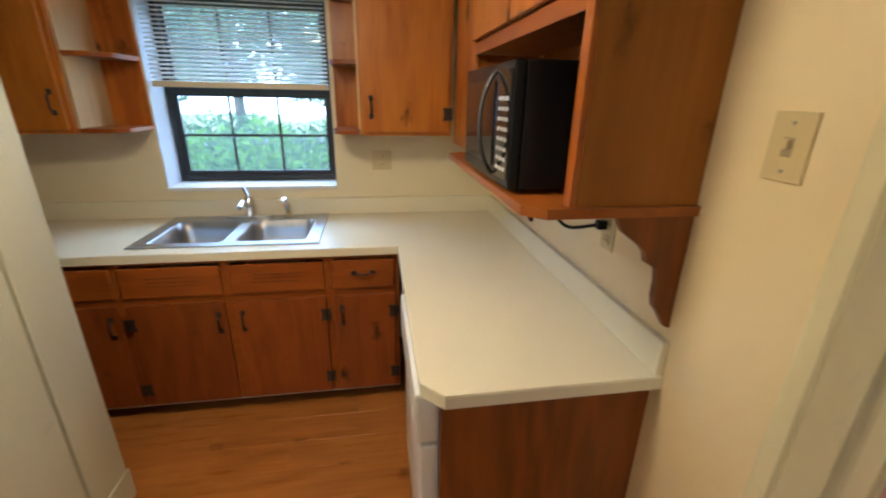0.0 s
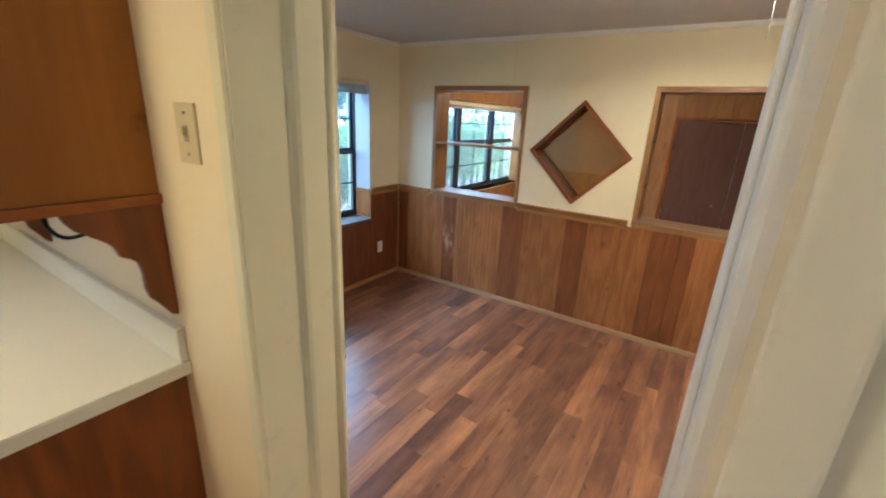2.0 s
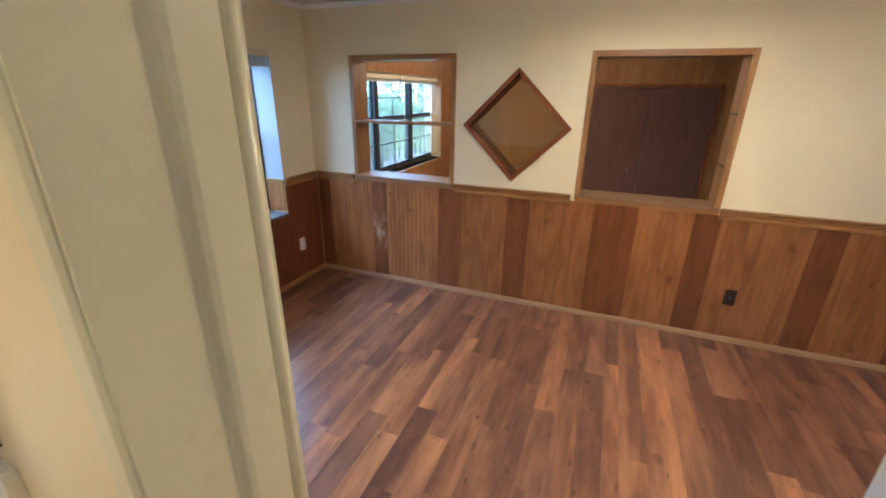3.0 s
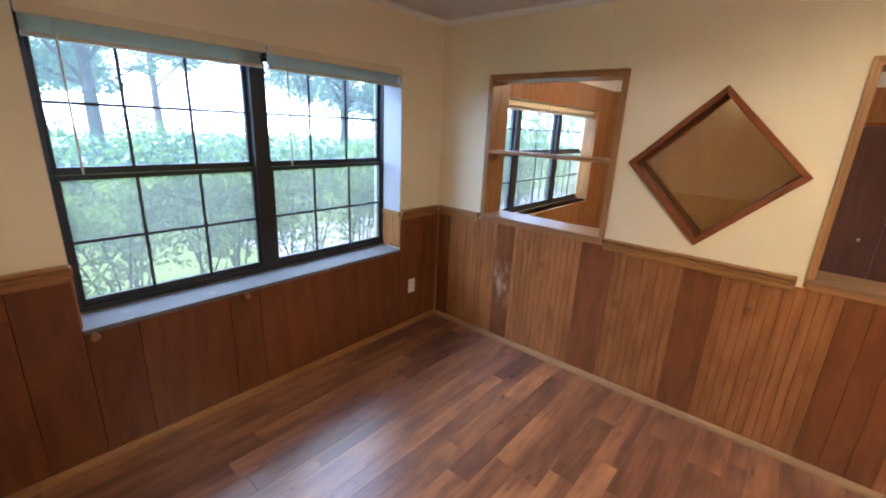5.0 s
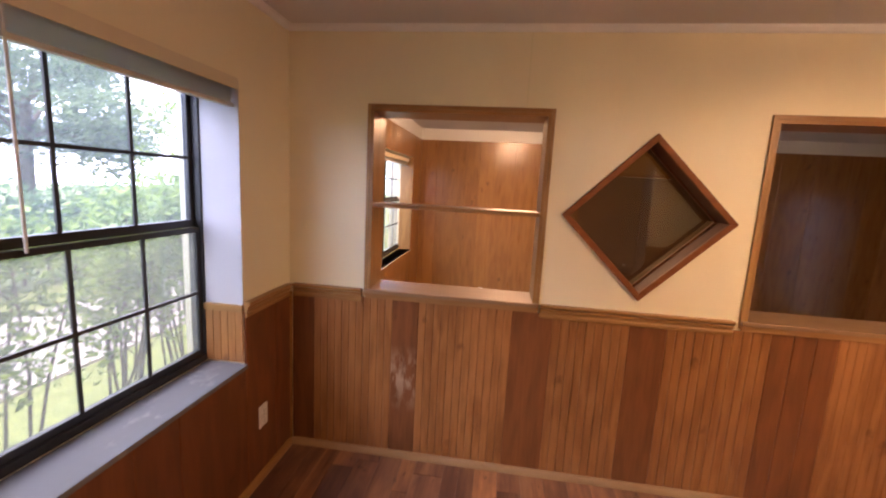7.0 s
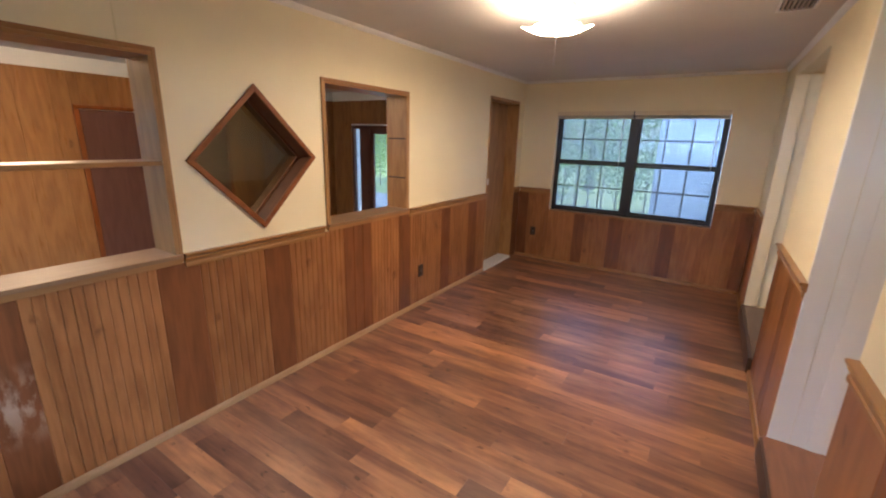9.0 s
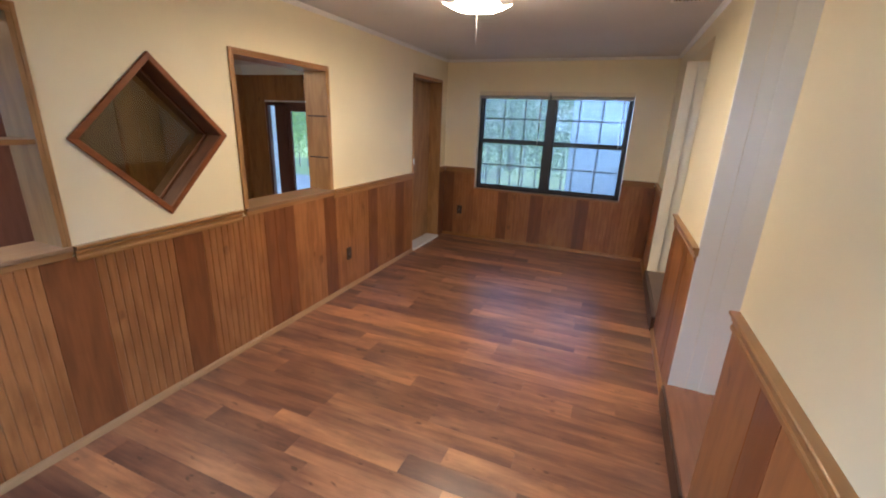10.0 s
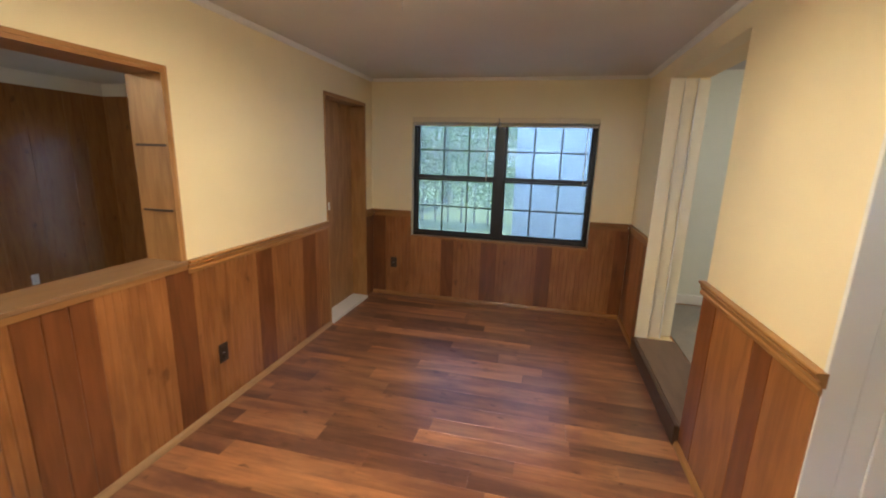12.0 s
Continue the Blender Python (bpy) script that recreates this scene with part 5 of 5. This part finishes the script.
vt = thing("ceiling_vent", (1.22, -0.745, ZC), "white slatted ceiling air vent", "vent")
part("frame", boxes((1.13, 1.31, -0.90, -0.885, ZC - 0.012, ZC), (1.13, 1.31, -0.605, -0.59, ZC - 0.012, ZC), (1.13, 1.145, -0.885, -0.605, ZC - 0.012, ZC),
                    (1.295, 1.31, -0.885, -0.605, ZC - 0.012, ZC), bevel=0.002), WHITE, vt)
# black sheet painted in for the shade between the slats
part("gap_shade", boxes((1.145, 1.295, -0.885, -0.605, ZC - 0.002, ZC - 0.001)), BLACK, vt)
bm = bmesh.new()
prism(bm, [(-0.006, -0.011), (-0.004, -0.011), (0.005, -0.003), (0.003, -0.003)], "y", -0.885, -0.605)
sl = mesh_of("slat", bm, SLOT)
for i in range(7):
    s = new("slat", sl)
    s.parent = vt
    s.matrix_parent_inverse = vt.matrix_basis.inverted()
    s.location = (1.158 + i * 0.0207, 0, ZC - 0.001)

# ---- den ----
DP = 2.185


def den_panels(name, axis, face, out, lo, hi, z0, z1, label, holes=()):
    base, cur, k = None, lo, 0
    r = random.Random(len(name) + int(abs(face) * 10))
    while cur < hi - 0.01:
        w = min(r.choice((0.2, 0.28, 0.4, 0.16)), hi - cur)
        spans = [(z0, z1)]
        for a, b, c, d in holes:
            if cur + w / 2 > a and cur + w / 2 < b:
                spans = [(p, q) for p, q in ((z0, c), (d, z1)) if q > p]
        for p, q in spans:
            bm = bmesh.new()
            pts = [(cur + u, face + out * v) for u, v in plank_profile(w, 0)]
            if axis == "y":
                pts = [(v, u) for u, v in pts]
            prism(bm, pts, "z", p, q)
            if base is None:
                base = tagged(new(name, mesh_of(name, bm, DENPANEL)), label, "panelling", kind="structure")
            else:
                part("plank", bm, DENPANEL, base)
        cur += w
    return base


den_panels("panelling_east", "y", DX1, -1, 0.52, YN, DZ, DP, "brown plywood plank panelling of the den")
den_panels("panelling_east_south", "y", DX1, -1, DY0, -1.2, DZ, DP, "brown plywood plank panelling of the den")
den_panels("panelling_east_head", "y", DX1, -1, -1.2, 0.52, 1.845, DP, "brown plywood panelling above the closet")
den_panels("panelling_north", "x", YN, -1, DX0, WD[0], DZ, DP, "brown plywood plank panelling of the den")
den_panels("panelling_north_east", "x", YN, -1, WD[1], DX1, DZ, DP, "brown plywood plank panelling of the den")
den_panels("panelling_north_low", "x", YN, -1, WD[0], WD[1], DZ, WD[2], "brown plywood panelling under the den window")
den_panels("panelling_north_head", "x", YN, -1, WD[0], WD[1], WD[3], DP, "brown plywood panelling over the den window")
den_panels("panelling_south", "x", DY0, 1, 6.95, DX1, DZ, DP, "brown plywood panelling beside the entry")
den_panels("panelling_south_head", "x", DY0, 1, 5.4, 6.95, 1.80, DP, "brown plywood panelling above the entry")
den_panels("panelling_south_west", "x", DY0, 1, DX0, 5.4, DZ, DP, "brown plywood plank panelling of the den")
den_panels("panelling_west", "y", DX0, 1, -2.1, -0.70, DZ, DP, "brown plywood plank panelling of the den")
structure("den_frieze", boxes((DX0, DX1, YN - 0.006, YN, DP, DC)), WHITE, "white frieze above the den panelling", "trim")
structure("den_window_trim", boxes((WD[0] - 0.02, WD[1] + 0.02, YN - 0.02, YN + 0.15, WD[2] - 0.02, WD[2]), (WD[1] - 0.006, WD[1], YN, YN + 0.16, WD[2], WD[3]), bevel=0.003), FRAMEW, "oak lining of the den window", "trim")

cl = thing("closet_door", (DX1, -0.34, DZ), "dark brown double closet doors in the den, closed", "door", kind="structure")
for y0, y1 in ((-1.155, -0.34), (-0.336, 0.465)):
    part("leaf", boxes((DX1 - 0.03, DX1, y0, y1, DZ + 0.01, 1.80), bevel=0.004), DENDOOR, cl)
part("casing", boxes((DX1 - 0.035, DX1, -1.2, 0.52, 1.805, 1.845), (DX1 - 0.035, DX1, 0.47, 0.52, DZ, 1.805), (DX1 - 0.035, DX1, -1.2, -1.16, DZ, 1.805), bevel=0.004), PLYEND, cl)
bm = bmesh.new()
bmesh.ops.create_uvsphere(bm, u_segments=16, v_segments=10, radius=0.024, matrix=Matrix.Translation((DX1 - 0.06, -0.18, 0.635)))
rod(bm, (DX1 - 0.05, -0.18, 0.635), (DX1 - 0.03, -0.18, 0.635), 0.01, 0.014)
part("knob", bm, CHROME, cl, "small bright metal knob", smooth=True)

en = thing("front_entry", (6.2, DY0, DZ), "dark wood front door with glass and a narrow sidelight", "door", kind="structure")
part("post", boxes((6.89, 6.93, DY0 - 0.055, DY0 + 0.02, DZ, 1.78), bevel=0.004), DENDOOR, en)
part("post", boxes((6.52, 6.74, DY0 - 0.055, DY0 + 0.02, DZ, 1.78), bevel=0.004), DENDOOR, en)
part("post", boxes((5.45, 5.49, DY0 - 0.055, DY0 + 0.02, DZ, 1.78), bevel=0.004), DENDOOR, en)
part("head", boxes((5.49, 6.89, DY0 - 0.055, DY0 + 0.02, 1.72, 1.78), bevel=0.004), DENDOOR, en)
part("sidelight", boxes((6.74, 6.89, DY0 - 0.045, DY0 - 0.04, DZ + 0.1, 1.72)), GLASS, en, "clear glass sidelight")
d = part("door_leaf", boxes((5.49, 5.60, DY0 - 0.05, DY0 - 0.01, DZ, 1.72), (6.45, 6.52, DY0 - 0.05, DY0 - 0.01, DZ, 1.72), (5.60, 6.45, DY0 - 0.05, DY0 - 0.01, 1.64, 1.72), (5.60, 6.45, DY0 - 0.05, DY0 - 0.01, DZ, 0.0)), DENDOOR, en)
part("pane", boxes((5.60, 6.45, DY0 - 0.032, DY0 - 0.027, 0.0, 1.64)), GLASS, d)

# ---- outdoors ----
GZ = -0.45


def leaf_cloud(rng_, centre, radius, count, size):
    """Many small bent leaf clumps scattered in and on a rounded volume, as vertex and face lists."""
    vs, fs = [], []
    for _ in range(count):
        while True:
            p = Vector((rng_.uniform(-1, 1), rng_.uniform(-1, 1), rng_.uniform(-1, 1)))
            if 0.25 < p.length < 1:
                break
        p = Vector((centre[0] + p.x * radius[0], centre[1] + p.y * radius[1], centre[2] + p.z * radius[2]))
        u = Vector((rng_.gauss(0, 1), rng_.gauss(0, 1), rng_.gauss(0, 1))).normalized()
        v = u.orthogonal().normalized()
        s = size * rng_.uniform(0.6, 1.4)
        b = len(vs)
        w = u.cross(v) * s * 0.25
        vs += [tuple(p - u * s), tuple(p + v * s * 0.45 + w), tuple(p + u * s), tuple(p - v * s * 0.45 + w)]
        fs += [(b, b + 1, b + 2), (b, b + 2, b + 3)]
    return vs, fs


def leaf_part(name, clouds, material, parent):
    vs, fs = [], []
    for v, f in clouds:
        b = len(vs)
        vs += v
        fs += [tuple(i + b for i in t) for t in f]
    me = bpy.data.meshes.new(name)
    me.from_pydata(vs, [], fs)
    me.materials.append(material)
    ob = new(name, me)
    ob.parent = parent
    ob.matrix_parent_inverse = parent.matrix_basis.inverted()
    return ob


def shrub(x, y, height, spread, seed, dense=1.0, stems=9, label="leafy green shrub with thin bare stems below"):
    r = random.Random(seed)
    t = thing("shrub", (x, y, GZ), label, "shrub", "shrubs outside the window")
    bm = bmesh.new()
    clouds = []
    for _ in range(stems):
        a, l = r.uniform(0, math.tau), r.uniform(0.35, 1.0)
        base = Vector((x + r.uniform(-0.12, 0.12), y + r.uniform(-0.12, 0.12), GZ))
        tip = Vector((x + math.cos(a) * spread * l, y + math.sin(a) * spread * 0.6 * l, GZ + height * r.uniform(0.7, 0.98)))
        mid = base.lerp(tip, 0.5) + Vector((r.uniform(-0.1, 0.1), r.uniform(-0.1, 0.1), 0.05))
        rod(bm, base, mid, 0.012, 0.009, 5)
        rod(bm, mid, tip, 0.009, 0.004, 5)
        for k in range(4):
            q = mid.lerp(tip, k / 4) + Vector((r.uniform(-0.25, 0.25), r.uniform(-0.2, 0.2), r.uniform(0.1, 0.3)))
            rod(bm, mid.lerp(tip, k / 4), q, 0.005, 0.002, 4)
            clouds.append(leaf_cloud(r, q, (0.20, 0.17, 0.15), int(48 * dense), 0.028))
        clouds.append(leaf_cloud(r, tip, (0.24, 0.2, 0.2), int(110 * dense), 0.03))
    part("stems", bm, BARK, t)
    leaf_part("crown", clouds, LEAF, t)
    return t


k = 0
for x in (1.0, 1.75, 2.45, 3.2, 3.9):
    shrub(x, 4.0 + 0.15 * (k % 2), 1.75 + 0.1 * (k % 3), 0.55, 20 + k)
    k += 1
for x in (4.6, 5.3, 6.0, 6.7, 7.4):
    shrub(x, 4.1, 2.1, 0.6, 40 + k, 1.3)
    k += 1


def hedge(x0, x1, y, height, depth, seed, label, leaf=None, dense=205):
    r = random.Random(seed)
    t = thing("hedge", ((x0 + x1) / 2, y, GZ), label, "hedge")
    bm = bmesh.new()
    clouds = []
    x = x0
    while x < x1:
        rod(bm, (x, y, GZ), (x + r.uniform(-0.1, 0.1), y, GZ + height * 0.7), 0.03, 0.015, 5)
        hh = height * r.uniform(0.92, 1.05)
        clouds.append(leaf_cloud(r, (x, y, GZ + hh * 0.55), (0.5, depth / 2, hh * 0.48), int(dense * hh), 0.05))
        x += 0.42
    part("stems", bm, BARK, t)
    leaf_part("foliage", clouds, leaf or LEAF, t)
    return t


hedge(-7, 12, 9.3, 1.78, 1.3, 3, "long clipped green hedge across the lawn", LEAF_H, 560)
hedge(2.2, 14, -11.5, 4.6, 1.6, 9, "tall dense green hedge behind the driveway", LEAF_S, 430)
hedge(7.6, 19, 6.6, 3.6, 1.6, 11, "tall green hedge beyond the den window")
hedge(-3.2, 0.6, 4.5, 1.85, 0.9, 5, "bright green hedge outside the kitchen window", LEAF_K, 520)


def tree(x, y, height, spread, seed, label="broad leafy shade tree"):
    r = random.Random(seed)
    t = thing("tree", (x, y, GZ), label, "tree", "trees round the house")
    bm = bmesh.new()
    top = Vector((x + r.uniform(-0.3, 0.3), y, GZ + height * 0.55))
    rod(bm, (x, y, GZ), top, 0.22, 0.13, 10)
    clouds = []
    for i in range(11):
        a = i * 2.4 + r.uniform(-0.3, 0.3)
        st = Vector((x, y, GZ)).lerp(top, r.uniform(0.6, 1.0))
        tip = Vector((x + math.cos(a) * spread * r.uniform(0.5, 1), y + math.sin(a) * spread * r.uniform(0.5, 1), GZ + height * r.uniform(0.35, 0.95)))
        rod(bm, st, tip, 0.07, 0.02, 6)
        for _ in range(3):
            c = tip + Vector((r.uniform(-1, 1), r.uniform(-1, 1), r.uniform(-0.8, 0.6)))
            clouds.append(leaf_cloud(r, c, (1.05, 1.05, 0.75), 520, 0.105))
    part("trunk", bm, BARK, t)
    leaf_part("crown", clouds, LEAF2, t)
    return t


for i, (x, y, hh, s) in enumerate(((-4.5, 16, 7.5, 3.2), (4.2, 17, 8, 3.4), (12.5, 16, 7, 3.2), (17, 22, 9, 4), (-10, 20, 9, 4), (8.5, 26, 9, 4.2),
                                   (8.4, -9.0, 6, 2.6), (10, -14, 8, 3.5), (6.0, -17, 9, 4.2))):
    tree(x, y, hh, s, 60 + i)
bm = bmesh.new()
for sy in (1,):
    N_ = 24
    ring = [(math.cos(math.pi * i / N_) * 70, sy * (12 + math.sin(math.pi * i / N_) * 46)) for i in range(N_ + 1)]
    lo_, hi_ = [bm.verts.new((*p, GZ)) for p in ring], [bm.verts.new((*p, 75)) for p in ring]
    for i in range(N_):
        bm.faces.new((lo_[i], lo_[i + 1], hi_[i + 1], hi_[i]))
structure("backdrop", bm, SKYM, "bright hazy sky in the distance", "sky")
structure("path", boxes((4.1, 15, 5.6, 7.7, GZ, GZ + 0.03)), CONCRETE, "pale concrete path across the lawn", "path")
structure("road", boxes((-60, 60, 19, 25, GZ, GZ + 0.02)), ASPHALT, "pale worn asphalt road beyond the lawn", "road")
structure("driveway", boxes((-8, 12, -9.5, -4.4, GZ, GZ + 0.02)), ASPHALT, "pale driveway behind the house", "driveway")


# pale shed wall outside the south window
sh = thing("shed", (0.6, -7.2, GZ), "pale blue-grey garden shed with lap siding", "shed")
bm = bmesh.new()
for i in range(22):
    z = GZ + i * 0.13
    prism(bm, [(-6.2, z), (-6.185, z), (-6.2, z + 0.13)], "x", -2.2, 2.35)
box(bm, -2.2, 2.35, -8.2, -6.2, GZ, GZ + 2.86)
part("wall", bm, SIDING, sh)
bm = bmesh.new()
prism(bm, [(-8.5, GZ + 2.8), (-5.95, GZ + 2.8), (-7.2, GZ + 3.6)], "x", -2.5, 2.6)
part("roof", bm, ROOFM, sh)

# ---- floors: planks ----
rng = random.Random(4)


def plank_floor(base, material, x0, x1, y0, y1, z, width, lengths, gap=0.0006, skip=None):
    meshes = {}
    y = y0
    while y < y1 - 0.02:
        w = min(rng.choice(width), y1 - y)
        x = x0 - rng.random() * lengths[0]
        while x < x1:
            L = rng.choice(lengths)
            a, b = max(x, x0), min(x + L, x1)
            x += L
            if b - a < 0.03 or (skip and skip((a + b) / 2, y + w / 2)):
                continue
            key = (round(b - a, 2), round(w, 3))
            if key not in meshes:
                bm = bmesh.new()
                hw, hl = key[1] / 2 - gap / 2, key[0] / 2 - gap / 2
                prism(bm, [(-hw, -0.008), (-hw, -0.0006), (-hw + 0.0008, 0), (hw - 0.0008, 0), (hw, -0.0006), (hw, -0.008)], "x", -hl, hl)
                meshes[key] = mesh_of("plank", bm, material)
            p = new("plank", meshes[key])
            p.parent = base
            p.location = ((a + b) / 2, y + w / 2, z)
        y += w


plank_floor(bpy.data.objects["floor_base"], FLOOR, XW, XE, YS, YN, 0.0, (0.085, 0.125, 0.16, 0.125), [0.55, 0.8, 1.1, 1.4])
plank_floor(bpy.data.objects["floor_kitchen_base"], KFLOOR, -2.4, KX, -0.36, 2.12, KZ, (0.165,), [0.9, 1.22])
